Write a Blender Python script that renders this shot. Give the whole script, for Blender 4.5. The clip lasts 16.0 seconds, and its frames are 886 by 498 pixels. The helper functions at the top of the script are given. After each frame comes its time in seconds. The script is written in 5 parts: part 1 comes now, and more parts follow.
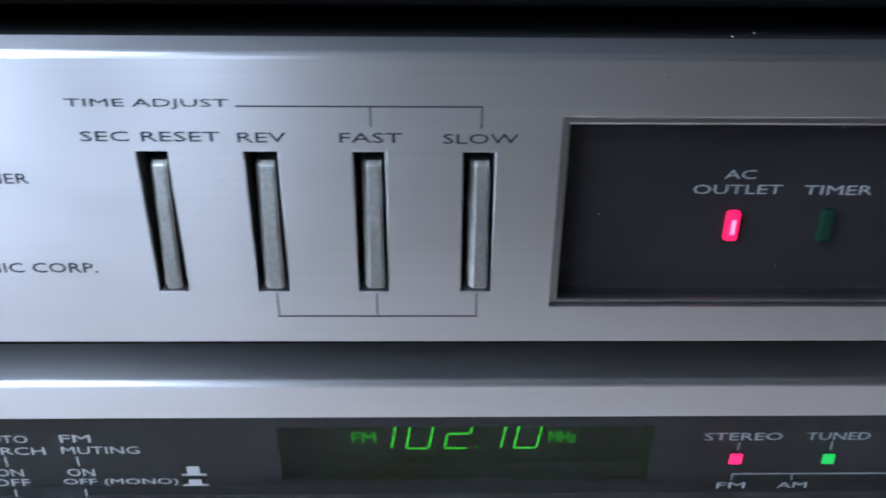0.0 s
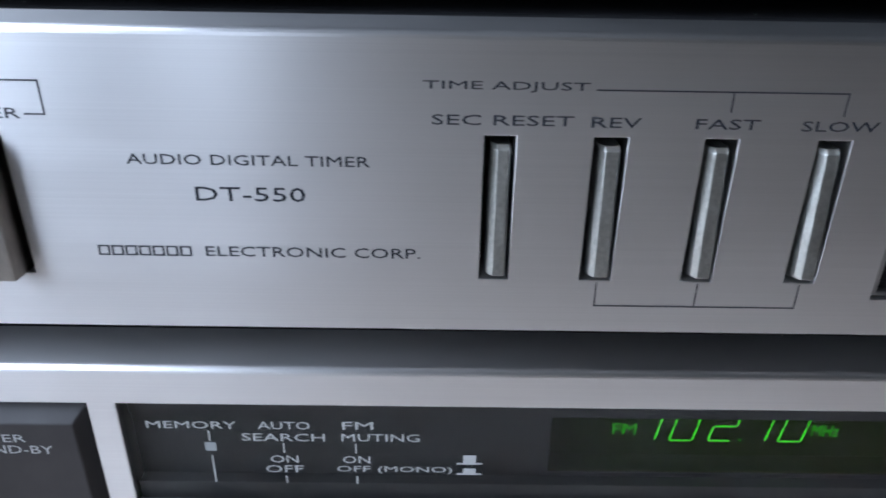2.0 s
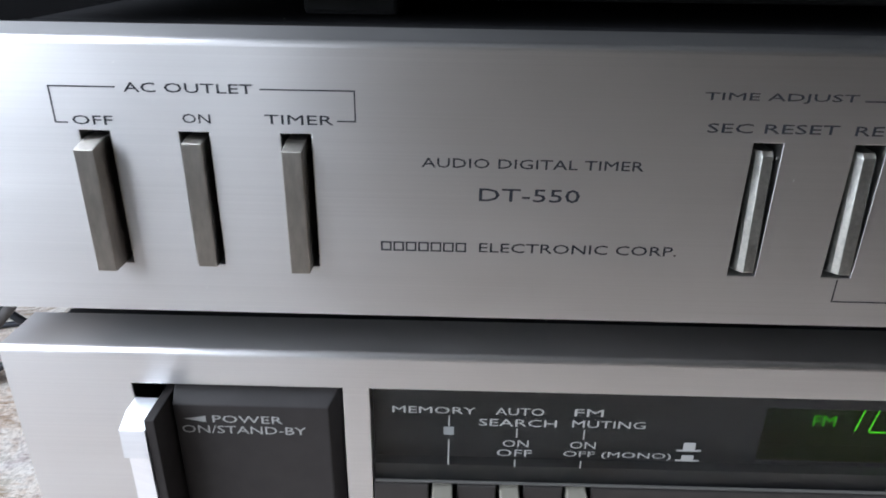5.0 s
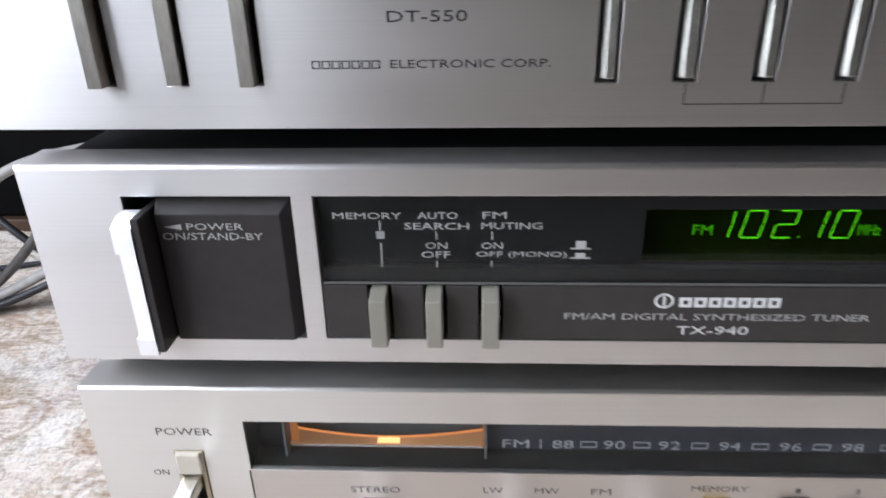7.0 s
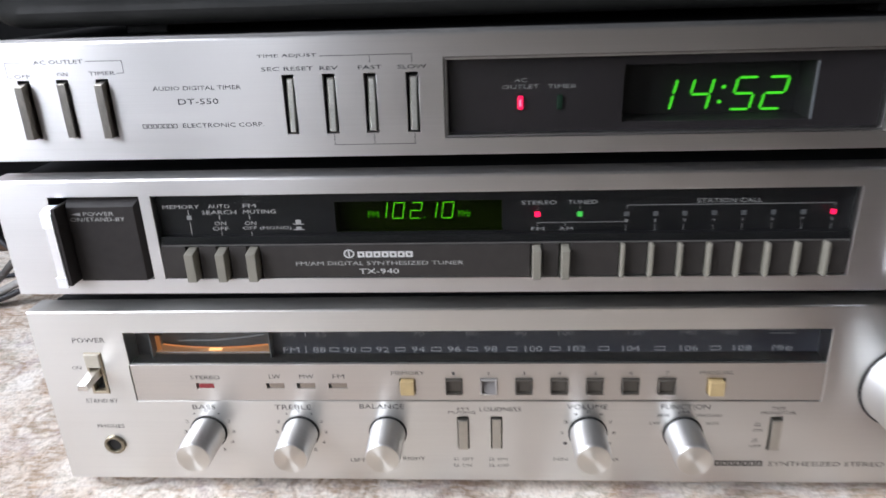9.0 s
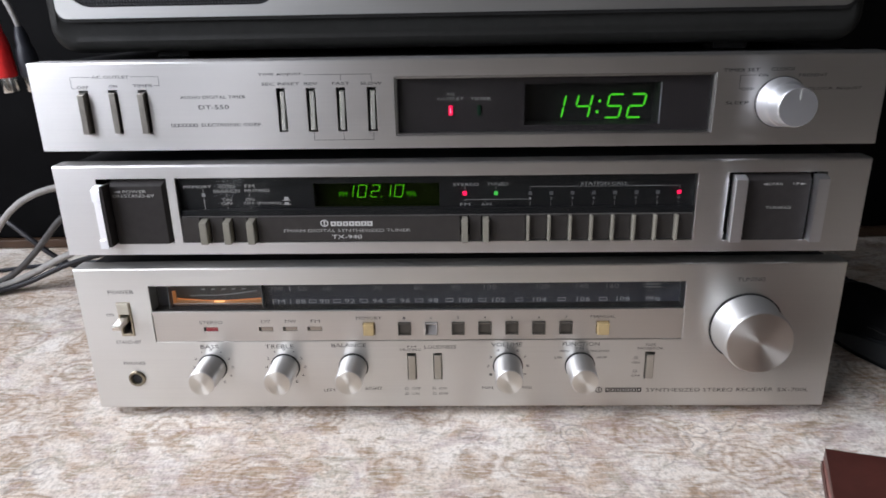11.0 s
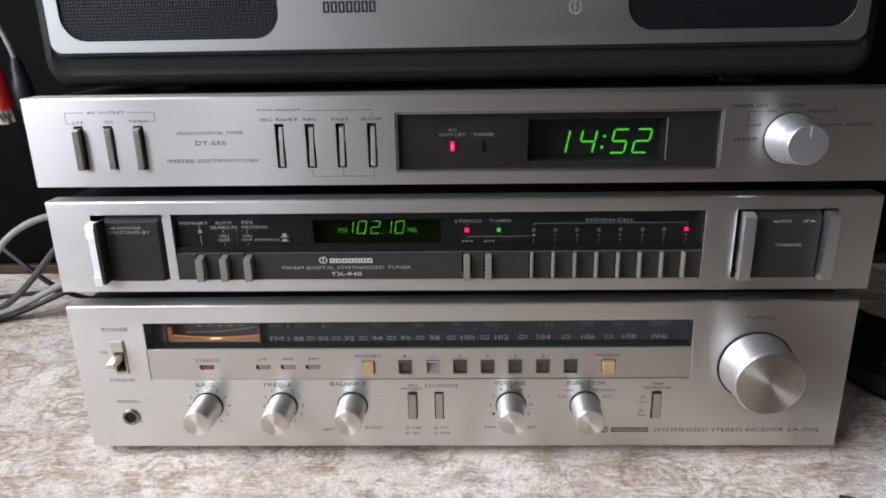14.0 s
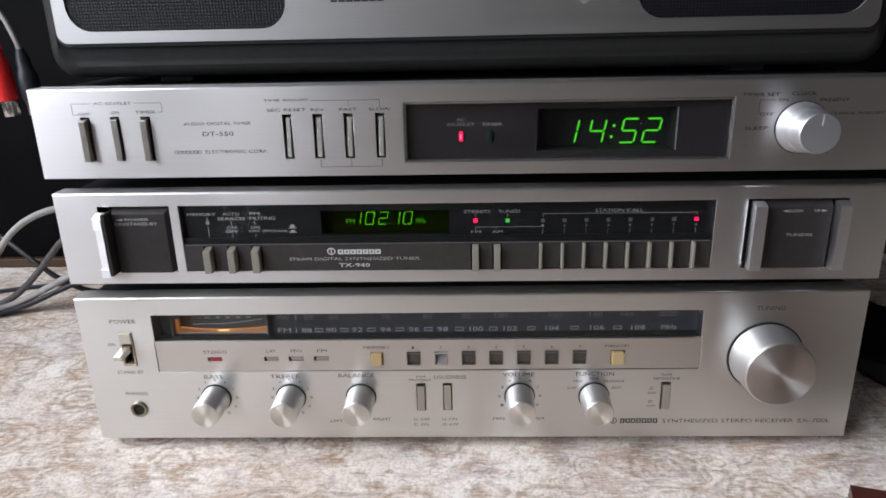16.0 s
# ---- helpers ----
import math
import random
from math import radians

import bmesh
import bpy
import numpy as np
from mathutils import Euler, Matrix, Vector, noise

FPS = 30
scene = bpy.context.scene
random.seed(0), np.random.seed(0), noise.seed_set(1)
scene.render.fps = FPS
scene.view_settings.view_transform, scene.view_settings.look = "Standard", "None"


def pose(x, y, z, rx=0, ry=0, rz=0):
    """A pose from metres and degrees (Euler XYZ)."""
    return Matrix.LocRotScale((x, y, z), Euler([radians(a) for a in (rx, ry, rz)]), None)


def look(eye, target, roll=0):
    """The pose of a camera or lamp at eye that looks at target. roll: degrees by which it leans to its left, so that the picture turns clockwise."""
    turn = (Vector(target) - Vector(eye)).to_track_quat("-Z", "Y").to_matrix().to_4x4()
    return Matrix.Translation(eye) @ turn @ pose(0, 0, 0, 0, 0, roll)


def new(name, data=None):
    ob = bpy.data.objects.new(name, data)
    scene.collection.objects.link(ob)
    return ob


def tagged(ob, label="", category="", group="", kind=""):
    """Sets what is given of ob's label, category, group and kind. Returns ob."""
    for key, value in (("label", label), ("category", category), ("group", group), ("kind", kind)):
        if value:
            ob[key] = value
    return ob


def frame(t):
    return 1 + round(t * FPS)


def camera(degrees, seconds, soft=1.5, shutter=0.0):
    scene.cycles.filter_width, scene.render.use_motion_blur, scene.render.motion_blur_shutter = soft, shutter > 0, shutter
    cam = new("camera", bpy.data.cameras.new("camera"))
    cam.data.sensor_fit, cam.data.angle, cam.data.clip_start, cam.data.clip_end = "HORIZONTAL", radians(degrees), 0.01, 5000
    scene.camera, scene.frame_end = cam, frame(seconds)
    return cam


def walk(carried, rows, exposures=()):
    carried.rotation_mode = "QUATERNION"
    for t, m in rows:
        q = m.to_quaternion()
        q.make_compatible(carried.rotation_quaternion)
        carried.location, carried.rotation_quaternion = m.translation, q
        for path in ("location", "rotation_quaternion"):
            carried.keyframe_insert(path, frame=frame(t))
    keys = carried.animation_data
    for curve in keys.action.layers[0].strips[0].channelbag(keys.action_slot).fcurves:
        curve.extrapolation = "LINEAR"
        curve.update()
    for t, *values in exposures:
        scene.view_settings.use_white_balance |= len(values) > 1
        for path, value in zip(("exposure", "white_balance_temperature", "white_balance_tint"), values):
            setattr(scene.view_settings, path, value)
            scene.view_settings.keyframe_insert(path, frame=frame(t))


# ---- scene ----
cam = camera(65.10, 16.0, 1.7, 0.6)
PATH = [
    (0, (-0.04400, -0.09450, 0.21633), (-0.0324, 0.8191, -0.1901), -0.13),
    (0.5, (-0.05602, -0.09385, 0.21525), (-0.0447, 0.8189, -0.1930), 0.31),
    (1, (-0.07034, -0.09266, 0.21577), (-0.0582, 0.8169, -0.1996), 0.59),
    (1.5, (-0.08215, -0.09201, 0.21517), (-0.0717, 0.8146, -0.2067), 0.65),
    (2, (-0.09154, -0.09198, 0.21557), (-0.0879, 0.8135, -0.2088), 0.43),
    (2.5, (-0.09846, -0.09216, 0.21673), (-0.0996, 0.8123, -0.2099), 0.23),
    (3, (-0.10565, -0.09143, 0.21807), (-0.1145, 0.8129, -0.2088), 0.47),
    (3.5, (-0.11511, -0.09274, 0.21866), (-0.1304, 0.8124, -0.2062), 0.48),
    (3.7, (-0.11810, -0.09277, 0.21909), (-0.1343, 0.8121, -0.2063), 0.40),
    (5.8, (-0.13122, -0.10616, 0.21244), (-0.1555, 0.8066, -0.1953), 0.20),
    (6, (-0.12807, -0.10733, 0.20863), (-0.1708, 0.7884, -0.2371), -0.29),
    (6.5, (-0.12199, -0.12309, 0.19799), (-0.1662, 0.7781, -0.2332), -0.68),
    (7, (-0.10850, -0.13849, 0.19710), (-0.1613, 0.7643, -0.2298), -1.67),
    (7.5, (-0.09147, -0.15638, 0.19981), (-0.1517, 0.7505, -0.2172), -1.81),
    (8, (-0.06150, -0.18438, 0.20380), (-0.1215, 0.7262, -0.2052), -2.14),
    (8.5, (-0.02794, -0.21705, 0.21398), (-0.1072, 0.7000, -0.1770), -3.06),
    (9, (-0.01081, -0.25601, 0.22224), (-0.0767, 0.6705, -0.1483), -2.42),
    (9.2, (-0.00487, -0.26771, 0.22473), (-0.0749, 0.6566, -0.1504), -2.51),
    (11.3, (0.01355, -0.35844, 0.22788), (-0.0174, 0.5867, -0.0974), -1.75),
    (11.5, (0.01650, -0.36085, 0.22943), (-0.0118, 0.5850, -0.0939), -1.96),
    (12, (0.01829, -0.36510, 0.23336), (-0.0115, 0.5787, -0.0959), -1.64),
    (12.5, (0.01747, -0.36514, 0.23298), (-0.0144, 0.5810, -0.0892), -1.66),
    (13, (0.01558, -0.36018, 0.23309), (-0.0144, 0.5912, -0.0734), -1.91),
    (13.5, (0.01528, -0.34538, 0.23226), (-0.0174, 0.6037, -0.0811), -1.91),
    (14, (0.00989, -0.34033, 0.23602), (-0.0295, 0.6085, -0.0772), -1.53),
    (14.5, (0.00807, -0.33912, 0.23843), (-0.0302, 0.6085, -0.0785), -1.54),
    (15, (0.00789, -0.33943, 0.23729), (-0.0300, 0.6078, -0.0811), -1.66),
    (15.5, (0.00765, -0.33893, 0.23539), (-0.0322, 0.6072, -0.0861), -1.83),
    (16, (0.00645, -0.33937, 0.23413), (-0.0360, 0.6065, -0.0875), -1.74),
]
# the clip's camera warms and brightens its picture on the way
LOOK = [(0, 0.22, 5400, 10), (1.5, 0.15, 5550, 10), (3.5, 0.06, 6000, 10), (6, 0.13, 6400, 11), (7, 0.18, 6500, 13), (9, 0.14, 6650, 13), (11.5, -0.16, 6760, 14), (16, -0.13, 6760, 14)]
walk(cam, [(t, look(eye, target, roll)) for t, eye, target, roll in PATH], LOOK)

# ---- world and light ----
world = bpy.data.worlds.new("sky")
scene.world = world
world.use_nodes = True
wn, wl = world.node_tree.nodes, world.node_tree.links
sky = wn.new("ShaderNodeTexSky")
sky.sky_type = "NISHITA"
sky.sun_disc = False
sky.sun_elevation, sky.sun_rotation = radians(38), radians(290)
wl.new(sky.outputs[0], wn["Background"].inputs[0])
wn["Background"].inputs[1].default_value = 0.10

WIN_Y0, WIN_Y1, WIN_Z0, WIN_Z1, WIN_X = -1.45, 0.05, 0.22, 1.60, -1.0


def window_lamp(y0, y1, z0, z1, power):
    data = bpy.data.lights.new("window_fill_light", "AREA")
    data.shape, data.size, data.size_y = "RECTANGLE", y1 - y0, z1 - z0
    data.energy, data.color = power, (0.915, 0.985, 1.095)
    ob = new("window_fill_light", data)
    ob.matrix_world = look((WIN_X - 0.02, (y0 + y1) / 2, (z0 + z1) / 2), (1, (y0 + y1) / 2, (z0 + z1) / 2 - 0.46))


window_lamp(WIN_Y0, WIN_Y1, WIN_Z0, WIN_Z1, 51.0)
# added fill lamp behind a made-up door; whitens the lever and left panels
FILL_Y0, FILL_Y1, FILL_Z0, FILL_Z1 = -3.35, -2.35, -0.70, 1.25
window_lamp(FILL_Y0, FILL_Y1, FILL_Z0, FILL_Z1, 17.0)


# ---- materials ----
def mat(name, color, rough=0.5, metal=0.0, spec=0.5):
    m = bpy.data.materials.new(name)
    m.use_nodes = True
    b = m.node_tree.nodes["Principled BSDF"]
    b.inputs["Base Color"].default_value = (*color, 1)
    b.inputs["Roughness"].default_value = rough
    b.inputs["Metallic"].default_value = metal
    b.inputs["Specular IOR Level"].default_value = spec
    return m


def nodes_of(m):
    return m.node_tree.nodes, m.node_tree.links, m.node_tree.nodes["Principled BSDF"]


def noise_node(m, scale, mapping=(1, 1, 1), detail=4.0, rough=0.55, distort=0.0):
    n, l, _ = nodes_of(m)
    co, mp, no = n.new("ShaderNodeTexCoord"), n.new("ShaderNodeMapping"), n.new("ShaderNodeTexNoise")
    mp.inputs["Scale"].default_value = mapping
    no.inputs["Scale"].default_value = scale
    no.inputs["Detail"].default_value = detail
    no.inputs["Roughness"].default_value = rough
    no.inputs["Distortion"].default_value = distort
    l.new(co.outputs["Object"], mp.inputs[0])
    l.new(mp.outputs[0], no.inputs["Vector"])
    return no.outputs["Fac"]


def ramp(m, fac, stops):
    n, l, _ = nodes_of(m)
    r = n.new("ShaderNodeValToRGB")
    while len(r.color_ramp.elements) < len(stops):
        r.color_ramp.elements.new(0.5)
    for e, (p, c) in zip(r.color_ramp.elements, stops):
        e.position, e.color = p, (*c, 1)
    l.new(fac, r.inputs[0])
    return r.outputs[0]


def bump(m, fac, strength, distance):
    n, l, b = nodes_of(m)
    k = n.new("ShaderNodeBump")
    k.inputs["Strength"].default_value, k.inputs["Distance"].default_value = strength, distance
    l.new(fac, k.inputs["Height"])
    l.new(k.outputs[0], b.inputs["Normal"])


def mixc(m, fac, a, c, mode="MIX"):
    n, l, _ = nodes_of(m)
    k = n.new("ShaderNodeMix")
    k.data_type, k.blend_type = "RGBA", mode
    for socket, value in ((k.inputs[0], fac), (k.inputs[6], a), (k.inputs[7], c)):
        if isinstance(value, (int, float)):
            socket.default_value = value
        elif isinstance(value, tuple):
            socket.default_value = (*value, 1)
        else:
            l.new(value, socket)
    return k.outputs[2]


def brushed(name, color, rough, aniso, across=(0, 1, 1), grain=(9, 9, 3600), vary=0.03):
    """Aluminium with fine brush lines along x; highlights spread along the given axis, across the lines."""
    m = mat(name, color, rough, 1.0)
    n, l, b = nodes_of(m)
    b.inputs["Anisotropic"].default_value = aniso
    if across:
        v = n.new("ShaderNodeCombineXYZ")
        for i in range(3):
            v.inputs[i].default_value = across[i]
        l.new(v.outputs[0], b.inputs["Tangent"])
    fine = noise_node(m, 1.0, grain, 3.0, 0.6)
    wide = noise_node(m, 9.0, (1, 1, 6), 4.0, 0.6)
    lo = tuple(max(0, c * (1 - vary)) for c in color)
    hi = tuple(min(1, c * (1 + vary)) for c in color)
    l.new(ramp(m, fine, [(0.3, lo), (0.7, hi)]), b.inputs["Base Color"])
    l.new(ramp(m, wide, [(0.3, (rough * 0.88,) * 3), (0.75, (rough * 1.15,) * 3)]), b.inputs["Roughness"])
    bump(m, fine, 0.10, 0.00002)
    return m


def turned(name, color, rough):
    """Spun aluminium face with circular tool marks about y."""
    m = mat(name, color, rough, 1.0)
    n, l, b = nodes_of(m)
    b.inputs["Anisotropic"].default_value = 0.85
    b.inputs["Anisotropic Rotation"].default_value = 0.25
    t = n.new("ShaderNodeTangent")
    t.direction_type, t.axis = "RADIAL", "Y"
    l.new(t.outputs[0], b.inputs["Tangent"])
    return m


def worn(name, color, rough, spec=0.5, scale=60.0, amount=0.18, bump_size=0.0001, metal=0.0):
    m = mat(name, color, rough, metal, spec)
    n, l, b = nodes_of(m)
    a = noise_node(m, scale, (1, 1, 1), 6.0, 0.6)
    lo, hi = tuple(c * (1 - amount) for c in color), tuple(min(1, c * (1 + amount)) for c in color)
    l.new(ramp(m, a, [(0.3, lo), (0.7, hi)]), b.inputs["Base Color"])
    l.new(ramp(m, noise_node(m, scale * 0.3), [(0.3, (rough * 0.85,) * 3), (0.7, (min(1, rough * 1.2),) * 3)]), b.inputs["Roughness"])
    bump(m, noise_node(m, scale * 25), 0.15, bump_size)
    return m


def glow(name, color, strength):
    m = mat(name, (0.01, 0.01, 0.01), 0.4)
    b = nodes_of(m)[2]
    b.inputs["Emission Color"].default_value = (*color, 1)
    b.inputs["Emission Strength"].default_value = strength
    return m


def glass(name, tint, gloss=1.0):
    """A clear pane: straight through, with a mirror's share by the angle."""
    m = bpy.data.materials.new(name)
    m.use_nodes = True
    n, l = m.node_tree.nodes, m.node_tree.links
    n.remove(n["Principled BSDF"])
    tr, gl, mx, fr = n.new("ShaderNodeBsdfTransparent"), n.new("ShaderNodeBsdfGlossy"), n.new("ShaderNodeMixShader"), n.new("ShaderNodeLayerWeight")
    up, lift = n.new("ShaderNodeMath"), n.new("ShaderNodeMath")
    up.operation, lift.operation = "POWER", "MULTIPLY_ADD"
    up.inputs[1].default_value, lift.inputs[1].default_value, lift.inputs[2].default_value = 5.0, 0.965, 0.035
    fr.inputs[0].default_value = 0.5
    l.new(fr.outputs["Facing"], up.inputs[0])
    l.new(up.outputs[0], lift.inputs[0])
    tr.inputs[0].default_value = (*tint, 1)
    gl.inputs["Roughness"].default_value = 0.06
    gl.inputs[0].default_value = (gloss, gloss, gloss, 1)
    l.new(lift.outputs[0], mx.inputs[0])
    l.new(tr.outputs[0], mx.inputs[1])
    l.new(gl.outputs[0], mx.inputs[2])
    l.new(mx.outputs[0], n["Material Output"].inputs[0])
    return m


def cloth_material():
    """Printed furnishing cloth: cream ground, tan, mauve and olive blooms with outlined petals, pale broken threads."""
    m = mat("patterned_cloth", (0.6, 0.55, 0.5), 0.85, 0.0, 0.15)
    n, l, b = nodes_of(m)

    def math2(op, a, c):
        k = n.new("ShaderNodeMath")
        k.operation = op
        for socket, value in ((k.inputs[0], a), (k.inputs[1], c)):
            if isinstance(value, (int, float)):
                socket.default_value = value
            else:
                l.new(value, socket)
        return k.outputs[0]

    co = n.new("ShaderNodeTexCoord")
    warp = n.new("ShaderNodeTexNoise")
    warp.inputs["Scale"].default_value, warp.inputs["Detail"].default_value = 75.0, 2.0
    l.new(co.outputs["Object"], warp.inputs["Vector"])
    add = n.new("ShaderNodeMixRGB")
    add.blend_type = "LINEAR_LIGHT"
    add.inputs[0].default_value = 0.0058
    l.new(co.outputs["Object"], add.inputs[1])
    l.new(warp.outputs["Color"], add.inputs[2])

    def rings(scale, radii, width):
        v = n.new("ShaderNodeTexVoronoi")
        v.inputs["Scale"].default_value = scale
        l.new(add.outputs[0], v.inputs["Vector"])
        out = None
        for r in radii:
            band = math2("ABSOLUTE", math2("SUBTRACT", v.outputs["Distance"], r), 0)
            band = ramp(m, band, [(0.0, (1, 1, 1)), (width, (0, 0, 0))])
            out = band if out is None else math2("MAXIMUM", out, band)
        return out, v

    thread = ramp(m, noise_node(m, 1.0, (70, 560, 70), 4.0, 0.65, 0.5), [(0.36, (0, 0, 0)), (0.62, (1, 1, 1))])
    broken = math2("ADD", math2("MULTIPLY", thread, 0.55), 0.45)
    colour = ramp(m, noise_node(m, 14.0, (1, 1.6, 1), 4.0, 0.6, 0.3), [(0.32, (0.72, 0.60, 0.50)), (0.48, (0.84, 0.755, 0.67)), (0.65, (0.92, 0.865, 0.80))])

    def patch(scale, lo, hi, paint, amount, seed):
        nonlocal colour
        f = noise_node(m, scale, (1.0 + 0.07 * seed, 1.5, 1.0), 5.0, 0.62, 0.5 + 0.2 * seed)
        f = math2("MULTIPLY", ramp(m, f, [(lo, (0, 0, 0)), (hi, (1, 1, 1))]), amount)
        colour = mixc(m, math2("MULTIPLY", f, broken), colour, paint)

    patch(30.0, 0.50, 0.60, (0.50, 0.34, 0.225), 0.9, 1)
    patch(24.0, 0.50, 0.62, (0.47, 0.355, 0.345), 0.7, 3)
    patch(38.0, 0.54, 0.64, (0.42, 0.37, 0.27), 0.7, 5)
    patch(23.0, 0.60, 0.70, (0.58, 0.42, 0.28), 0.6, 7)
    outline, _ = rings(21.0, (0.09, 0.20, 0.31, 0.42), 0.045)
    where = ramp(m, noise_node(m, 17.0, (1, 1, 1), 2.0), [(0.36, (0, 0, 0)), (0.46, (1, 1, 1))])
    colour = mixc(m, math2("MULTIPLY", math2("MULTIPLY", outline, where), math2("MULTIPLY", broken, 0.92)), colour, (0.40, 0.275, 0.18))
    outline, _ = rings(47.0, (0.22, 0.42), 0.05)
    where = ramp(m, noise_node(m, 21.0, (1, 1.2, 1), 2.0), [(0.50, (0, 0, 0)), (0.62, (1, 1, 1))])
    colour = mixc(m, math2("MULTIPLY", math2("MULTIPLY", outline, where), 0.7), colour, (0.33, 0.285, 0.25))
    pale = ramp(m, noise_node(m, 1.0, (90, 420, 55), 3.0, 0.6, 0.8), [(0.52, (0, 0, 0)), (0.62, (1, 1, 1))])
    colour = mixc(m, math2("MULTIPLY", pale, 0.45), colour, (0.95, 0.92, 0.88))
    dark = ramp(m, noise_node(m, 1.0, (90, 220, 70), 4.0, 0.6, 1.6), [(0.33, (0.70, 0.64, 0.58)), (0.40, (1, 1, 1))])
    colour = mixc(m, 1.0, colour, dark, "MULTIPLY")
    hatch = ramp(m, noise_node(m, 1.0, (620, 420, 400), 3.0, 0.7), [(0.32, (0.66, 0.64, 0.62)), (0.55, (1, 1, 1))])
    colour = mixc(m, 0.9, colour, hatch, "MULTIPLY")
    l.new(colour, b.inputs["Base Color"])
    bump(m, noise_node(m, 1.0, (260, 1300, 260), 3.0), 0.35, 0.0006)
    return m


ALU = brushed("brushed_aluminium", (0.70, 0.69, 0.685), 0.36, 0.75)
ALU_WARM = brushed("champagne_aluminium", (0.70, 0.692, 0.668), 0.36, 0.75)
PLATE = brushed("dull_silver_plate", (0.43, 0.43, 0.425), 0.50, 0.55)
STRIP = brushed("satin_strip", (0.58, 0.545, 0.51), 0.42, 0.5)
KNOB = brushed("knob_aluminium", (0.71, 0.71, 0.705), 0.44, 0.4, (0, 1, 0), (12, 1400, 12))
SPUN = turned("spun_aluminium", (0.70, 0.68, 0.635), 0.40)
SATIN_BODY = brushed("satin_knob_side", (0.72, 0.73, 0.75), 0.46, 0.3, (0, 1, 0), (12, 1400, 12))
SATIN_FACE = worn("satin_metal_face", (0.36, 0.36, 0.37), 0.55, 0.5, 60, 0.04, metal=0.8)
CHROME = brushed("satin_chrome", (0.90, 0.915, 0.95), 0.40, 0.75)
BRIGHT = mat("highlight_metal", (0.75, 0.75, 0.77), 0.15, 1.0)
BUTTON = brushed("grey_metal_button", (0.45, 0.425, 0.385), 0.38, 0.5, (1, 0, 0), (900, 900, 300), 0.12)
PALE_BUTTON = worn("pale_metal_button", (0.50, 0.50, 0.465), 0.34, 0.5, 1400, 0.16, 0.00008, 1.0)
SWITCH = brushed("receiver_switch_metal", (0.44, 0.425, 0.385), 0.36, 0.4, (1, 0, 0), (900, 900, 300), 0.06)
BRONZE = worn("dark_bronze_ring", (0.30, 0.265, 0.20), 0.34, 0.5, 300, 0.2, metal=1.0)
DULL_BEZEL = worn("dull_grey_bezel", (0.36, 0.35, 0.34), 0.33, 0.5, 200, 0.1, metal=1.0)
CLEAR_KEY = mat("clear_acrylic_key", (0.20, 0.19, 0.185), 0.08, 0.0, 0.8)
OLIVE = worn("olive_grey_plastic", (0.225, 0.212, 0.175), 0.42, 0.5, 90, 0.08)
CAP = worn("charcoal_plastic", (0.029, 0.026, 0.0255), 0.5, 0.25, 200, 0.12)
BAR = worn("dark_grey_fascia", (0.031, 0.0275, 0.0255), 0.5, 0.35, 150, 0.12)
SMOKE = worn("smoked_plate", (0.011, 0.011, 0.012), 0.4, 0.4, 60, 0.2, 0.00001)
BROWN_PLATE = worn("brown_black_plate", (0.025, 0.021, 0.0225), 0.5, 0.3, 40, 0.2)
VOID = mat("black_inside", (0.006, 0.006, 0.006), 0.7)
VFD_BACK = worn("dark_green_display", (0.008, 0.0125, 0.0012), 0.5, 0.2, 80, 0.2, 0.00001)
DIAL = worn("blue_grey_dial", (0.047, 0.050, 0.062), 0.4, 0.4, 50, 0.15)
STEEL = worn("black_painted_steel", (0.014, 0.014, 0.015), 0.42, 0.5, 120, 0.25)
CASE = worn("grey_black_plastic", (0.0095, 0.0095, 0.0085), 0.58, 0.22, 260, 0.15, 0.0002)
RUBBER = worn("black_rubber", (0.012, 0.012, 0.012), 0.7, 0.3, 200, 0.2)
INK = mat("dark_ink", (0.022, 0.024, 0.03), 0.5, 0.0, 0.3)
FAINT_INK = mat("grey_ink_on_metal", (0.075, 0.072, 0.07), 0.5, 0.0, 0.3)
PALE_LINE = mat("pale_blue_line", (0.55, 0.63, 0.66), 0.4)
WHITE_INK = mat("white_ink", (0.35, 0.35, 0.34), 0.5)
BRIGHT_INK = mat("bright_white_ink", (0.58, 0.58, 0.57), 0.5)
GREY_INK = mat("grey_ink", (0.22, 0.23, 0.23), 0.5)
DUST = mat("pale_dust", (0.75, 0.74, 0.72), 0.8)
DIAL_INK = mat("dial_ink", (0.50, 0.51, 0.52), 0.5)
GREEN = glow("green_segments", (0.07, 1.0, 0.03), 1.0)
DIM_GREEN = glow("dim_green_segments", (0.12, 0.9, 0.03), 0.6)
VFD_GREEN = glow("display_green_segments", (0.16, 1.0, 0.06), 1.5)
RED = glow("red_lamp", (1.0, 0.003, 0.075), 2.2)
RED_CORE = glow("red_lamp_core", (1.0, 0.22, 0.34), 2.6)
GREEN_LED = glow("green_lamp", (0.06, 1.0, 0.12), 0.55)
AMBER = glow("amber_lamp", (1.0, 0.34, 0.09), 0.95)
DIM_AMBER = glow("dim_amber_edge", (1.0, 0.36, 0.10), 0.32)
AMBER_HOT = glow("amber_filament", (1.0, 0.55, 0.22), 2.0)
LED_GREEN_OFF = mat("unlit_green_lens", (0.008, 0.030, 0.017), 0.25)
LED_OFF = mat("unlit_grey_lens", (0.07, 0.077, 0.08), 0.3)
LENS_RED = mat("red_lens", (0.27, 0.035, 0.04), 0.25)
LENS_TAN = mat("tan_lens", (0.25, 0.20, 0.16), 0.3)
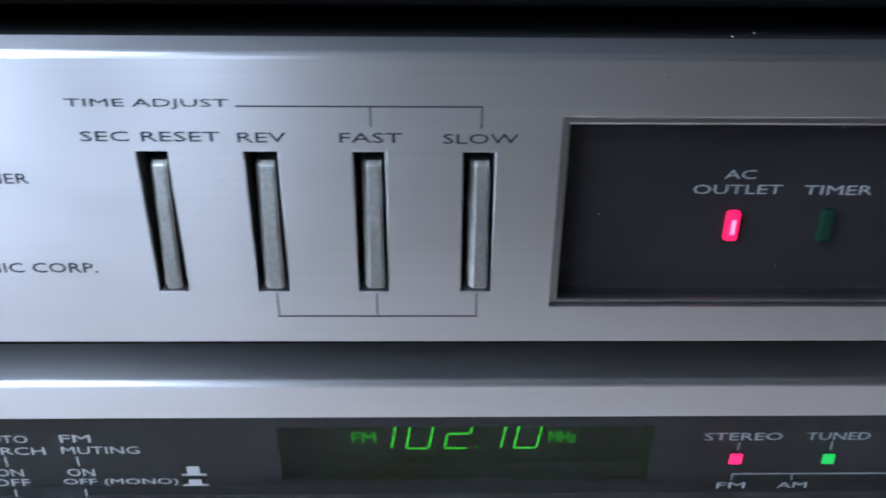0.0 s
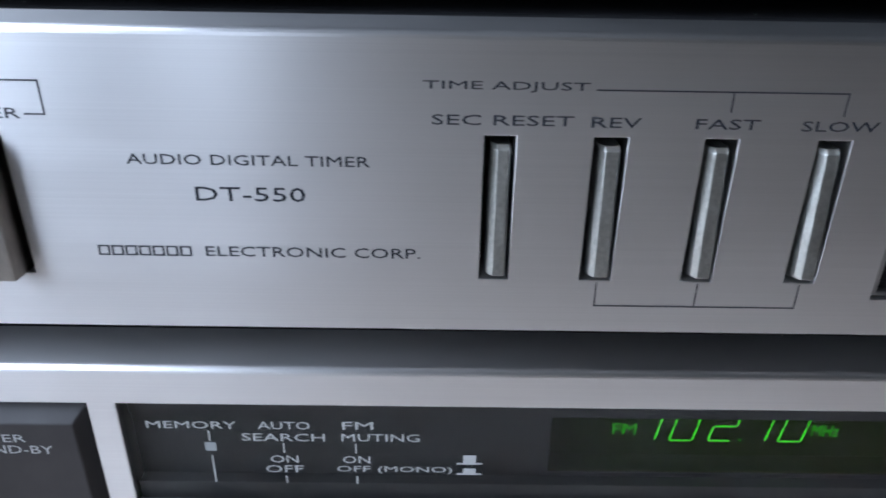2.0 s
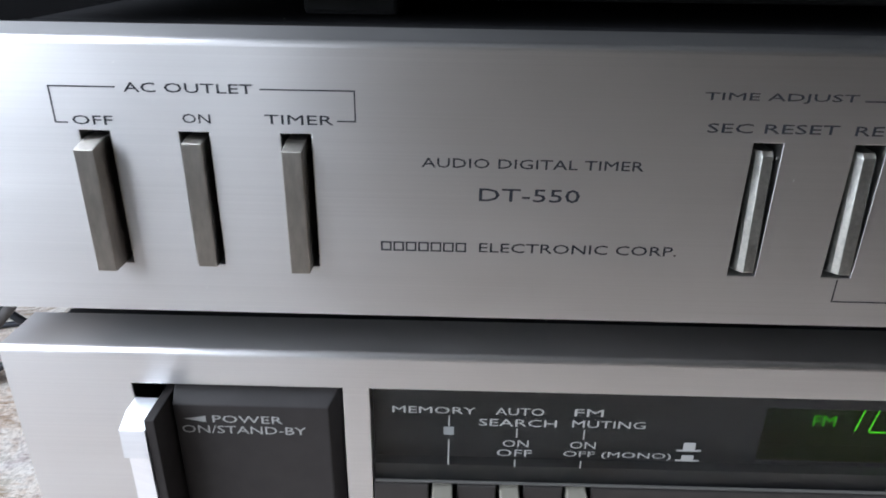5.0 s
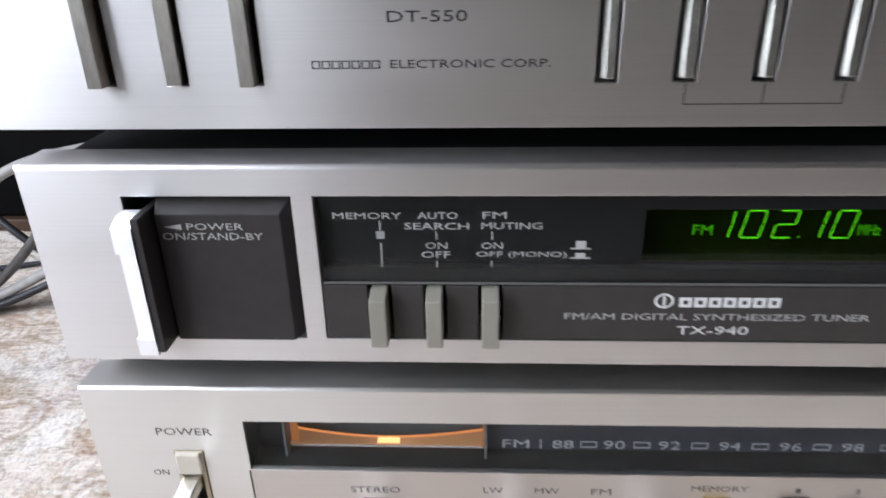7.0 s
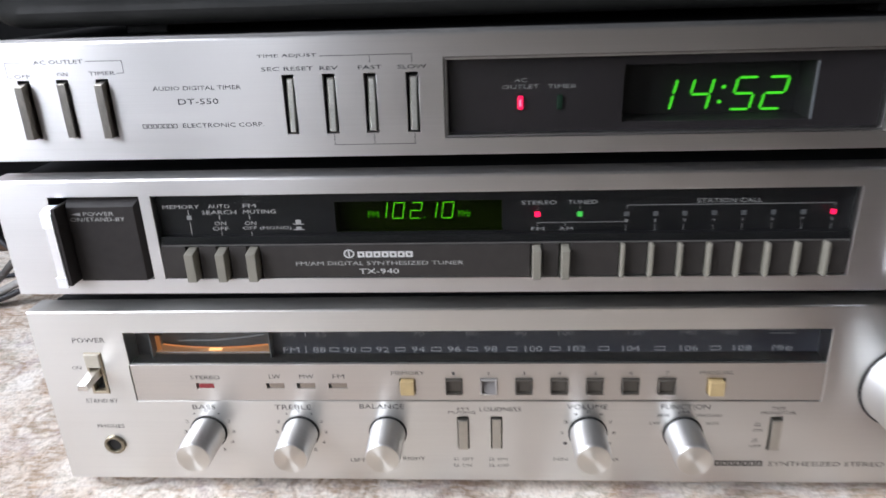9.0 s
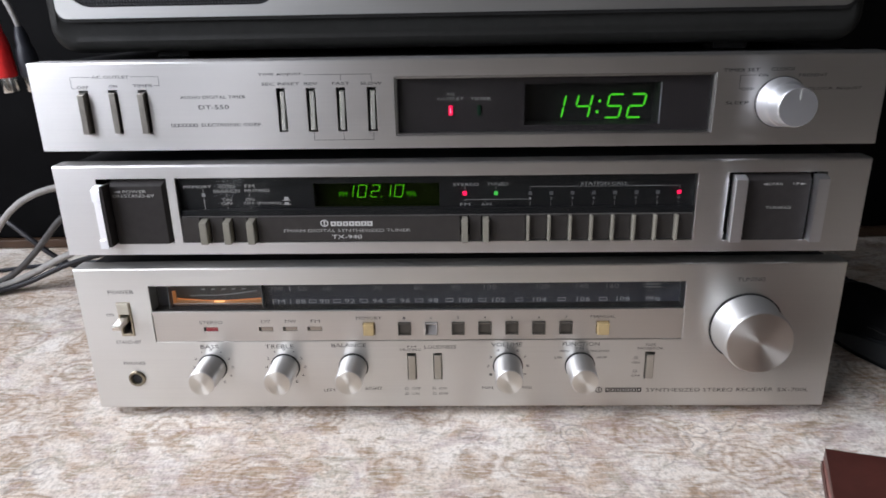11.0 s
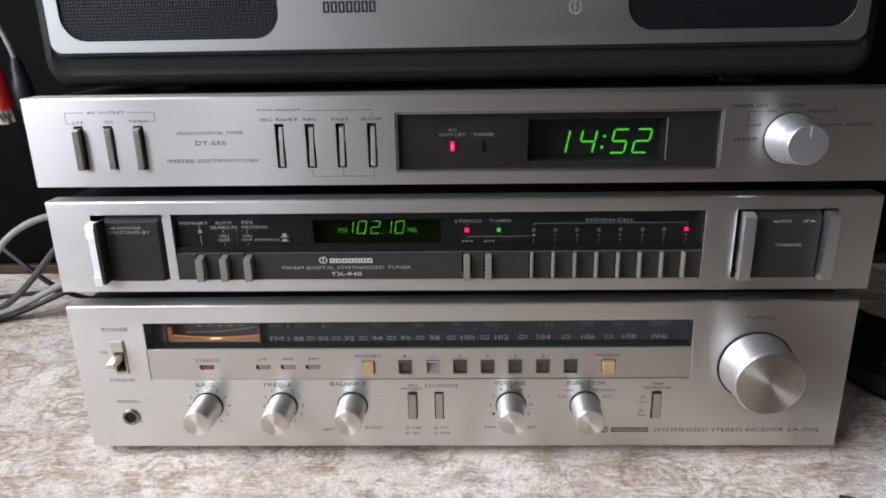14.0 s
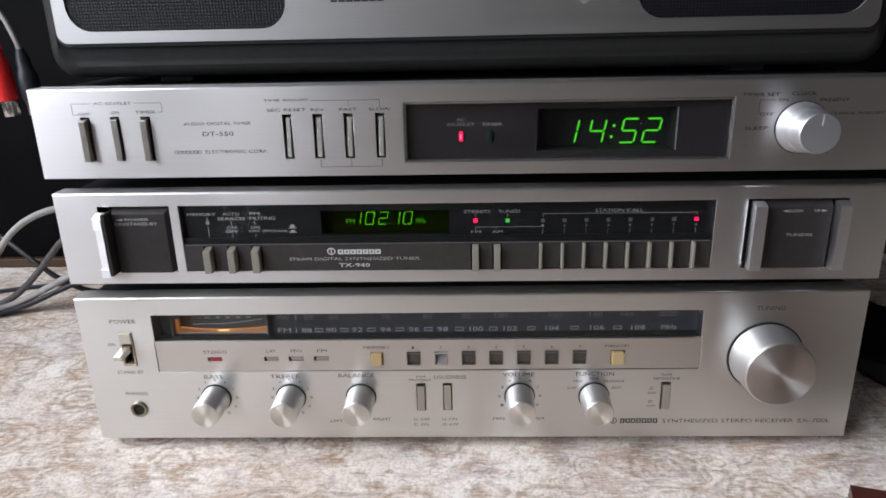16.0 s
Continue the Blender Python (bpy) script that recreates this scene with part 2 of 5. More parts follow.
CREAM = worn("cream_plastic", (0.46, 0.34, 0.17), 0.4, 0.5, 200, 0.1)
IVORY = worn("ivory_plastic", (0.50, 0.46, 0.38), 0.35, 0.5, 200, 0.1)
SMOKED_KEY = mat("smoked_clear_key", (0.060, 0.052, 0.042), 0.2)
KEY_RIM = mat("clear_key_rim", (0.52, 0.50, 0.48), 0.12, 0.6)
RIM_SMOKE = mat("smoky_key_rim", (0.075, 0.066, 0.056), 0.12, 0.0)
BEZEL = worn("bronze_bezel", (0.42, 0.36, 0.26), 0.35, 0.5, 150, 0.12, metal=0.6)
CLEAR = glass("clear_pane", (0.88, 0.89, 0.89), 0.3)
GREENISH = glass("green_tinted_pane", (0.72, 0.85, 0.42), 0.15)
GREY_CABLE = worn("grey_cable", (0.36, 0.345, 0.33), 0.5, 0.4, 200, 0.15)
DARK_CABLE = worn("dark_grey_cable", (0.085, 0.08, 0.078), 0.5, 0.4, 200, 0.2)
BLACK_CABLE = worn("black_cable", (0.02, 0.02, 0.024), 0.45, 0.4, 200, 0.2)
RED_PLASTIC = worn("red_plastic", (0.75, 0.02, 0.022), 0.35, 0.5, 200, 0.1)
EDGE_SHEEN = worn("edge_sheen_grey", (0.10, 0.097, 0.092), 0.5, 0.35, 150, 0.1)
GREY_PLASTIC = worn("grey_plastic", (0.26, 0.27, 0.29), 0.45, 0.4, 200, 0.1)
BLUE_BLACK = worn("blue_black_plastic", (0.02, 0.022, 0.03), 0.45, 0.4, 200, 0.2)
NICKEL = mat("nickel", (0.70, 0.68, 0.63), 0.22, 1.0)
LEATHER = worn("brown_leather", (0.066, 0.020, 0.0155), 0.36, 0.5, 45, 0.35, 0.0006)
LEATHER_EDGE = worn("raw_leather_edge", (0.21, 0.10, 0.085), 0.6, 0.3, 90, 0.3)
MOUSE_BLACK = worn("black_mouse_plastic", (0.006, 0.006, 0.0065), 0.5, 0.3, 120, 0.2)
MOUSE_GLOSS = mat("glossy_grey_plastic", (0.03, 0.033, 0.035), 0.15)
CLOTH = cloth_material()
BLACK_BOARD = worn("black_veneer", (0.003, 0.003, 0.0034), 0.6, 0.05, 25, 0.3)
WOOD = worn("dark_brown_wood", (0.06, 0.032, 0.018), 0.5, 0.4, 40, 0.3)
# unseen walls: the pale one reflects light into the panels, dark ones cut fill
REFLECTOR_PLASTER = worn("pale_reflector_plaster", (0.33, 0.30, 0.26), 0.8, 0.2, 6, 0.06, 0.001)
DIM_PLASTER = worn("fill_cutting_plaster", (0.035, 0.033, 0.032), 0.8, 0.2, 6, 0.06, 0.001)
# unseen ceiling, darkened to lower the fill light on the right
CEILING = worn("dimmed_plaster", (0.17, 0.17, 0.165), 0.85, 0.2, 5, 0.04, 0.001)
FLOOR = worn("brown_floor_boards", (0.045, 0.034, 0.026), 0.4, 0.4, 12, 0.3)
PAINT = worn("white_window_paint", (0.76, 0.76, 0.74), 0.4, 0.5, 20, 0.04)


def grille_material():
    m = mat("woven_black_grille", (0.012, 0.013, 0.017), 0.5, 0.0, 0.25)
    n, l, b = nodes_of(m)
    co = n.new("ShaderNodeTexCoord")
    outs = []
    for axis in ("X", "Z"):
        w = n.new("ShaderNodeTexWave")
        w.bands_direction = axis
        w.inputs["Scale"].default_value = 200.0
        w.inputs["Distortion"].default_value = 0.4
        l.new(co.outputs["Object"], w.inputs["Vector"])
        outs.append(w.outputs["Fac"])
    k = n.new("ShaderNodeMath")
    k.operation = "MULTIPLY"
    l.new(outs[0], k.inputs[0])
    l.new(outs[1], k.inputs[1])
    l.new(ramp(m, k.outputs[0], [(0.15, (0.0012, 0.0012, 0.002)), (0.8, (0.011, 0.012, 0.018))]), b.inputs["Base Color"])
    bump(m, k.outputs[0], 0.5, 0.0005)
    return m


GRILLE = grille_material()

# ---- building helpers (millimetres in, metres out) ----
BASE = {}


def thing(name, label, category, base=0.0, slope=0.0, m=None):
    """A top-level thing: an Empty at its base, with its parts below it."""
    ob = new(name)
    ob.empty_display_size = 0.02
    ob.matrix_basis = m if m is not None else pose(0, 0, base / 1000, 0, math.degrees(slope), 0)
    BASE[name] = 0.0 if m is not None else base
    return tagged(ob, label, category)


def root_of(ob):
    while ob.parent:
        ob = ob.parent
    return ob


def part(name, src, material, parent, label="", smooth=0):
    """Links a bmesh or a mesh, drawn in millimetres, as one part of its parent."""
    if isinstance(src, bmesh.types.BMesh):
        me = bpy.data.meshes.new(name)
        bmesh.ops.recalc_face_normals(src, faces=src.faces)
        src.to_mesh(me)
        src.free()
    else:
        me = src
        me.name = name
    base = BASE.get(root_of(parent).name, 0.0) if parent else 0.0
    me.transform(Matrix.Diagonal((0.001, 0.001, 0.001, 1)) @ Matrix.Translation((0, 0, -base)))
    me.materials.clear()
    me.materials.append(material)
    if smooth:
        me.polygons.foreach_set("use_smooth", [True] * len(me.polygons))
        me.set_sharp_from_angle(angle=radians(smooth))
    ob = new(name, me)
    if parent:
        ob.parent = parent
    if label:
        ob["label"] = label
    return ob


def box(x0, x1, y0, y1, z0, z1, bevel=0.0, segments=2):
    bm = bmesh.new()
    bmesh.ops.create_cube(bm, size=1)
    for v in bm.verts:
        v.co = Vector(((x0 + x1) / 2 + v.co.x * (x1 - x0), (y0 + y1) / 2 + v.co.y * (y1 - y0), (z0 + z1) / 2 + v.co.z * (z1 - z0)))
    if bevel:
        bmesh.ops.bevel(bm, geom=bm.edges[:], offset=bevel, segments=segments, affect="EDGES", profile=0.5)
    return bm


def join(*bms):
    me = bpy.data.meshes.new("joined")
    out = bmesh.new()
    for b in bms:
        b.to_mesh(me)
        b.free()
        out.from_mesh(me)
    bpy.data.meshes.remove(me)
    return out


def panel(x0, x1, y0, y1, z0, z1, holes, bevel=0.35, top=1.1):
    """A slab with rectangular openings cut right through; its front is at y0 and its upper front edge is rounded."""
    xs = sorted({x0, x1, *(h[0] for h in holes), *(h[1] for h in holes)})
    zs = sorted({z0, z1, *(h[2] for h in holes), *(h[3] for h in holes)})
    bm = bmesh.new()
    verts = {}

    def vert(i, j, k):
        if (i, j, k) not in verts:
            verts[i, j, k] = bm.verts.new((xs[i], (y0, y1)[k], zs[j]))
        return verts[i, j, k]

    def solid(i, j):
        if not (0 <= i < len(xs) - 1 and 0 <= j < len(zs) - 1):
            return False
        cx, cz = (xs[i] + xs[i + 1]) / 2, (zs[j] + zs[j + 1]) / 2
        return not any(a < cx < b and c < cz < d for a, b, c, d in holes)

    for i in range(len(xs) - 1):
        for j in range(len(zs) - 1):
            if not solid(i, j):
                continue
            for k in (0, 1):
                bm.faces.new([vert(i, j, k), vert(i + 1, j, k), vert(i + 1, j + 1, k), vert(i, j + 1, k)])
            for (di, dj), (a, b) in (((-1, 0), ((i, j), (i, j + 1))), ((1, 0), ((i + 1, j), (i + 1, j + 1))), ((0, -1), ((i, j), (i + 1, j))), ((0, 1), ((i, j + 1), (i + 1, j + 1)))):
                if not solid(i + di, j + dj):
                    bm.faces.new([vert(*a, 0), vert(*b, 0), vert(*b, 1), vert(*a, 1)])
    bmesh.ops.recalc_face_normals(bm, faces=bm.faces)

    def sharp(e):
        return len(e.link_faces) == 2 and e.calc_face_angle(0) > 0.5

    edges = [e for e in bm.edges if sharp(e) and all(abs(v.co.z - z1) < 1e-4 and abs(v.co.y - y0) < 1e-4 for v in e.verts)]
    bmesh.ops.bevel(bm, geom=edges, offset=top, segments=4, affect="EDGES", profile=0.5)
    edges = [e for e in bm.edges if sharp(e) and all(abs(v.co.y - y0) < 1e-4 for v in e.verts) and e.calc_face_angle(0) > 1.2]
    bmesh.ops.bevel(bm, geom=edges, offset=bevel, segments=2, affect="EDGES", profile=0.5)
    return bm


def lathe(cx, cz, profile, sides=48, close=True):
    """A turned shape about the y axis through (cx, cz); profile rows are (radius, y)."""
    bm = bmesh.new()
    rings = []
    for r, y in profile:
        if r < 1e-6:
            rings.append([bm.verts.new((cx, y, cz))])
        else:
            rings.append([bm.verts.new((cx + r * math.cos(2 * math.pi * i / sides), y, cz + r * math.sin(2 * math.pi * i / sides))) for i in range(sides)])
    for a, b in zip(rings, rings[1:]):
        for i in range(sides):
            j = (i + 1) % sides
            face = [a[i % len(a)], a[j % len(a)], b[j % len(b)], b[i % len(b)]]
            face = [v for q, v in enumerate(face) if v not in face[:q]]
            if len(face) > 2:
                bm.faces.new(face)
    return bm


def text_mesh(words, bold=0.0):
    cu = bpy.data.curves.new("words", "FONT")
    cu.body, cu.resolution_u, cu.offset = words, 2, bold
    ob = bpy.data.objects.new("words", cu)
    me = bpy.data.meshes.new_from_object(ob)
    bpy.data.objects.remove(ob)
    bpy.data.curves.remove(cu)
    return me


def lettering(words, x0, x1, z0, z1, parent, y=-0.06, material=None, bold=0.0, name="lettering"):
    """Printed words that fill the given box on a plane that faces -y."""
    me = text_mesh(words, bold)
    co = np.empty(len(me.vertices) * 3)
    me.vertices.foreach_get("co", co)
    co = co.reshape(-1, 3)
    lo, hi = co.min(0), co.max(0)
    out = np.empty_like(co)
    thick = (0.004 if material and material.name != "dark_ink" else 0.012) * (z1 - z0)
    out[:, 0] = x0 + (co[:, 0] - lo[0]) / (hi[0] - lo[0]) * (x1 - x0)
    out[:, 1] = y
    out[:, 2] = z0 + (co[:, 1] - lo[1]) / (hi[1] - lo[1]) * (z1 - z0)
    me.vertices.foreach_set("co", out.ravel())
    bm = bmesh.new()
    for k in (-1, 0, 1):
        me.transform(Matrix.Translation((0, -0.004 * k, thick * k)))
        bm.from_mesh(me)
        me.transform(Matrix.Translation((0, 0.004 * k, -thick * k)))
    bm.to_mesh(me)
    bm.free()
    return part(name, me, material or INK, parent)


def flat(rects, y, thick=0.04):
    """Printed bars: each row is x0, x1, z0, z1."""
    return join(*[box(a, b, y - thick, y, c, d) for a, b, c, d in rects])


def lines(rects, parent, y=-0.03, material=None, name="printed_line"):
    return [part(name, flat([r], y), material or INK, parent) for r in rects]


def brand_bars(n, x0, x1, z0, z1, parent, y, material, name="brand_bar", weight=0.24):
    """A maker's mark as plain shapes: one hollow block for each character."""
    w, h = (x1 - x0) / n, z1 - z0
    for i in range(n):
        a, b = x0 + i * w + 0.07 * w, x0 + (i + 1) * w - 0.07 * w
        t, u = weight * h, weight * h * 1.25
        part(name, flat([(a, b, z0, z0 + t), (a, b, z1 - t, z1), (a, a + u, z0 + t, z1 - t), (b - u, b, z0 + t, z1 - t)], y), material, parent)


def ring_mark(cx, cz, rx, rz, parent, y, material):
    bm = bmesh.new()
    n = 28
    rows = []
    for k in (1.0, 0.72):
        rows.append([bm.verts.new((cx + k * rx * math.cos(2 * math.pi * i / n), y - 0.03, cz + k * rz * math.sin(2 * math.pi * i / n))) for i in range(n)])
    for i in range(n):
        j = (i + 1) % n
        bm.faces.new([rows[0][i], rows[0][j], rows[1][j], rows[1][i]])
    bm = join(bm, box(cx - 0.14 * rx, cx + 0.14 * rx, y - 0.04, y - 0.01, cz - 0.6 * rz, cz + 0.6 * rz))
    return part("emblem", bm, material, parent)


SEGMENTS = {"0": "abcdef", "1": "bc", "2": "abged", "4": "fgbc", "5": "afgcd"}


def digit(ch, x, z, w, h, t, slant, y, parent, material, name="digit"):
    """A lit seven-part numeral whose lower left corner is at (x, z)."""
    q = h / 2
    g = t * 0.16
    spots = {"a": ((0, h), (w, h)), "b": ((w, h), (w, q)), "c": ((w, q), (w, 0)), "d": ((0, 0), (w, 0)), "e": ((0, q), (0, 0)), "f": ((0, h), (0, q)), "g": ((0, q), (w, q))}
    bm = bmesh.new()
    for s in SEGMENTS[ch]:
        (ax, az), (bx, bz) = spots[s]
        a, b = Vector((ax, az)), Vector((bx, bz))
        d = (b - a).normalized()
        nrm = Vector((-d.y, d.x)) * t / 2
        a, b = a + d * (g + t * 0.1), b - d * (g + t * 0.1)
        pts = [a, a + d * t / 2 + nrm, b - d * t / 2 + nrm, b, b - d * t / 2 - nrm, a + d * t / 2 - nrm]
        bm.faces.new([bm.verts.new((x + p.x + slant * p.y, y, z + p.y)) for p in pts])
    return part(name, bm, material, parent)


def knob(cx, cz, parent, r, length, r_base, name="knob", skirt=None, mark=None, face_paint=None):
    """A turned metal knob: dark collar ring, body, spun face."""
    body = lathe(cx, cz, skirt or [(r, -0.6), (r, -length + 0.9), (r - 0.15, -length + 0.35), (r - 0.5, -length)], 56)
    top = (skirt or [(r - 0.5, -length)])[-1][0]
    end = (skirt or [(r - 0.5, -length)])[-1][1]
    k = part(name, body, SATIN_BODY if face_paint else KNOB, parent, "turned aluminium knob", 40)
    part("collar", lathe(cx, cz, [(r_base, -0.05), (r_base, -0.7), (r_base - 0.5, -0.9), (r - 1.0, -0.9)], 48), VOID, k, "black collar", 40)
    face = lathe(0, 0, [(top, 0), (top * 0.9, -0.02), (0.0, -0.02)], 56)
    f = part("face", face, face_paint or SPUN, k, "spun metal face", 40)
    f.location = (cx / 1000, end / 1000, (cz - BASE[root_of(parent).name]) / 1000)
    if mark:
        f.data.transform(Matrix.Translation((0, 0, BASE[root_of(parent).name] / 1000)))
        part("pointer_line", mark, WHITE_INK, k)
    else:
        f.data.transform(Matrix.Translation((0, 0, BASE[root_of(parent).name] / 1000)))
    return k


def tube(points, radius, sides=10):
    """A round cable through the points (millimetres), smoothly bent."""
    cu = bpy.data.curves.new("run", "CURVE")
    cu.dimensions = "3D"
    sp = cu.splines.new("NURBS")
    sp.points.add(len(points) - 1)
    for p, co in zip(sp.points, points):
        p.co = (*co, 1)
    sp.use_endpoint_u, sp.order_u, sp.resolution_u = True, 4, 8
    cu.bevel_depth, cu.bevel_resolution, cu.use_fill_caps = radius, 3, True
    ob = bpy.data.objects.new("run", cu)
    me = bpy.data.meshes.new_from_object(ob)
    bpy.data.objects.remove(ob)
    bpy.data.curves.remove(cu)
    return me


def rounded(x0, x1, z0, z1, r, n=8):
    pts = []
    for cx, cz, a0 in ((x1 - r, z1 - r, 0), (x0 + r, z1 - r, 90), (x0 + r, z0 + r, 180), (x1 - r, z0 + r, 270)):
        for i in range(n + 1):
            a = radians(a0 + 90 * i / n)
            pts.append((cx + r * math.cos(a), cz + r * math.sin(a)))
    return pts


def cutout(outline, holes, y0, y1):
    """A plate of that outline with shaped holes, from y0 back to y1."""
    cu = bpy.data.curves.new("plate", "CURVE")
    cu.dimensions, cu.fill_mode = "2D", "BOTH"
    for pts in (outline, *holes):
        sp = cu.splines.new("POLY")
        sp.points.add(len(pts) - 1)
        for p, (a, b) in zip(sp.points, pts):
            p.co = (a, b, 0, 1)
        sp.use_cyclic_u = True
    cu.extrude = abs(y1 - y0) / 2
    ob = bpy.data.objects.new("plate", cu)
    me = bpy.data.meshes.new_from_object(ob)
    bpy.data.objects.remove(ob)
    bpy.data.curves.remove(cu)
    me.transform(Matrix.Translation((0, (y0 + y1) / 2, 0)) @ pose(0, 0, 0, 90, 0, 0))
    return me


def loft(rings):
    """Skin between closed rings of equal count, with both ends filled."""
    bm = bmesh.new()
    rows = [[bm.verts.new(p) for p in ring] for ring in rings]
    for a, b in zip(rows, rows[1:]):
        for i in range(len(a)):
            j = (i + 1) % len(a)
            bm.faces.new([a[i], a[j], b[j], b[i]])
    bm.faces.new(rows[0])
    bm.faces.new(rows[-1][::-1])
    return bm


# ---- room ----
def structure(name, bm, material, label):
    ob = part(name, bm, material, None)
    return tagged(ob, label, "", "", "structure")


RX0, RX1, RY0, RY1, RZ0, RZ1 = WIN_X * 1000, 3200, -3600, 700, -750, 1750
structure("floor", box(RX0 - 200, RX1 + 200, RY0 - 200, RY1 + 200, RZ0 - 100, RZ0), FLOOR, "brown wooden floor under the table")
structure("ceiling", box(RX0 - 200, RX1 + 200, RY0 - 200, RY1 + 200, RZ1, RZ1 + 100), CEILING, "unseen plastered ceiling, dimmed to cut fill light")
# unseen walls whose tones shape what the metal reflects
structure("wall_north", box(RX0 - 200, RX1 + 200, RY1, RY1 + 150, RZ0, RZ1), DIM_PLASTER, "unseen wall behind the table, dark to cut fill light")
structure("wall_south", box(RX0 - 200, RX1 + 200, RY0 - 150, RY0, RZ0, RZ1), REFLECTOR_PLASTER, "unseen wall behind the viewer, pale to reflect light onto the panels")
structure("wall_east", box(RX1, RX1 + 150, RY0, RY1, RZ0, RZ1), DIM_PLASTER, "unseen side wall, dark to cut fill light")
WY0, WY1, WZ0, WZ1 = WIN_Y0 * 1000, WIN_Y1 * 1000, WIN_Z0 * 1000, WIN_Z1 * 1000
EY0, EY1, EZ0, EZ1 = FILL_Y0 * 1000, FILL_Y1 * 1000, FILL_Z0 * 1000, FILL_Z1 * 1000
WEST = ((RY0, EY0, RZ0, RZ1), (EY0, EY1, RZ0, EZ0), (EY0, EY1, EZ1, RZ1), (EY1, WY0, RZ0, RZ1), (WY0, WY1, RZ0, WZ0), (WY0, WY1, WZ1, RZ1), (WY1, RY1, RZ0, RZ1))
structure("wall_west", join(*[box(RX0 - 150, RX0, a, b, c, d) for a, b, c, d in WEST]), DIM_PLASTER, "unseen dark wall with a bright window and an added opening for a fill lamp")


def casing(name, label, category, a, b, c, d):
    ob = tagged(new(name), label, category, "", "structure")
    u, v = RX0 - 90, RX0 - 40
    part("frame", join(box(u, v, a, a + 45, c, d, 3), box(u, v, b - 45, b, c, d, 3), box(u, v, a + 45, b - 45, c, c + 45, 3), box(u, v, a + 45, b - 45, d - 45, d, 3)), PAINT, ob)


casing("window_1", "white painted window frame in the side wall", "window", WY0, WY1, WZ0, WZ1)
# this second casing is made up to frame the fill lamp
casing("fill_door_1", "unseen door frame added around a fill lamp", "door", EY0, EY1, EZ0, EZ1)

# ---- table, cloth, cabinet behind ----
table = thing("table", "dark wooden table under a patterned cloth", "table", -750)
part("tabletop", box(-850, 620, -260, 480, -28, -2.5, 3), WOOD, table)
for lx in (-800, 570):
    for ly in (-210, 430):
        part("leg", box(lx - 25, lx + 25, ly - 25, ly + 25, -750, -28, 3), WOOD, table)


def cloth_sheet():
    bm = bmesh.new()
    nx, ny = 90, 52
    x0, x1, y0, y1 = -856, 626, -266, 486
    grid = []
    for j in range(ny + 1):
        row = []
        for i in range(nx + 1):
            x, y = x0 + (x1 - x0) * i / nx, y0 + (y1 - y0) * j / ny
            lift = 0.35 * noise.noise((x * 0.012, y * 0.02, 0)) + 0.2 * noise.noise((x * 0.05, y * 0.05, 3))
            row.append(bm.verts.new((x, y, -0.7 + lift)))
        grid.append(row)
    for j in range(ny):
        for i in range(nx):
            bm.faces.new([grid[j][i], grid[j][i + 1], grid[j + 1][i + 1], grid[j + 1][i]])
    ext = bmesh.ops.extrude_edge_only(bm, edges=[e for e in bm.edges if e.is_boundary])
    for v in ext["geom"]:
        if isinstance(v, bmesh.types.BMVert):
            v.co.z -= 60
    return bm


cloth = thing("tablecloth", "cream tablecloth with a faded brown and mauve floral pattern", "tablecloth", 0)
part("sheet", cloth_sheet(), CLOTH, cloth, smooth=60)

cabinet = thing("cabinet", "black cabinet with a brown plinth standing behind the hi-fi stack", "cabinet", 0)
part("front_board", box(-840, 610, 318, 470, 9, 620, 2), BLACK_BOARD, cabinet)
part("plinth", box(-835, 605, 312, 470, 0, 9, 1), WOOD, cabinet, "dark brown wooden plinth")


# ---- shared device parts ----
def chassis(dev, x0, x1, y0, y1, z0, z1):
    part("chassis", box(x0, x1, y0, y1, z0, z1, 0.8), STEEL, dev, "black painted steel cover")


def feet(dev, z0, z1):
    for fx in (-165, 165):
        for fy in (45, 215):
            f = lathe(0, 0, [(0, 0), (13, 0), (14.5, 0.8), (14.5, z1 - z0 - 0.6), (13.5, z1 - z0), (0, z1 - z0)], 24)
            bmesh.ops.transform(f, matrix=Matrix.Translation((fx, fy, z0)) @ pose(0, 0, 0, 90, 0, 0), verts=f.verts)
            part("foot", f, RUBBER, dev, smooth=40)


# ================= audio timer (top) =================
dt = thing("audio_timer", "silver brushed-aluminium audio timer with a lit green clock", "hi-fi timer", 150.8, 0.009)
DT_W = (-26.5, 132.2, 164.2, 193.8)
SLOT_L = [(-186.8, -182.2), (-171.7, -167.2), (-156.4, -151.8)]
SLOT_R = [(-86.0, -81.6), (-71.0, -66.3), (-55.8, -51.2), (-40.3, -35.7)]
SZ0, SZ1, TZ0, TZ1 = 166.8, 188.75, 166.8, 188.75
holes = [(a, b, SZ0, SZ1) for a, b in SLOT_L] + [(a, b, TZ0, TZ1) for a, b in SLOT_R] + [DT_W]
part("front_panel", panel(-211.2, 214.0, 0, 15, 157.9, 202.5, holes, 0.13), ALU, dt, "brushed aluminium front panel")
chassis(dt, -206, 208, 24.1, 250, 159.2, 201.8)
part("chassis_front", panel(-206, 208, 15, 24, 159.2, 201.8, [(37.4, 108.6, 166.4, 190.6)], 0.2, 0.2), STEEL, dt, "black painted steel frame")
feet(dt, 150.8, 159.2)
for a, b in SLOT_L + SLOT_R:
    part("slot_backing", box(a - 1, b + 1, 9.4, 10.8, SZ0 - 1, SZ1 + 1), VOID, dt)


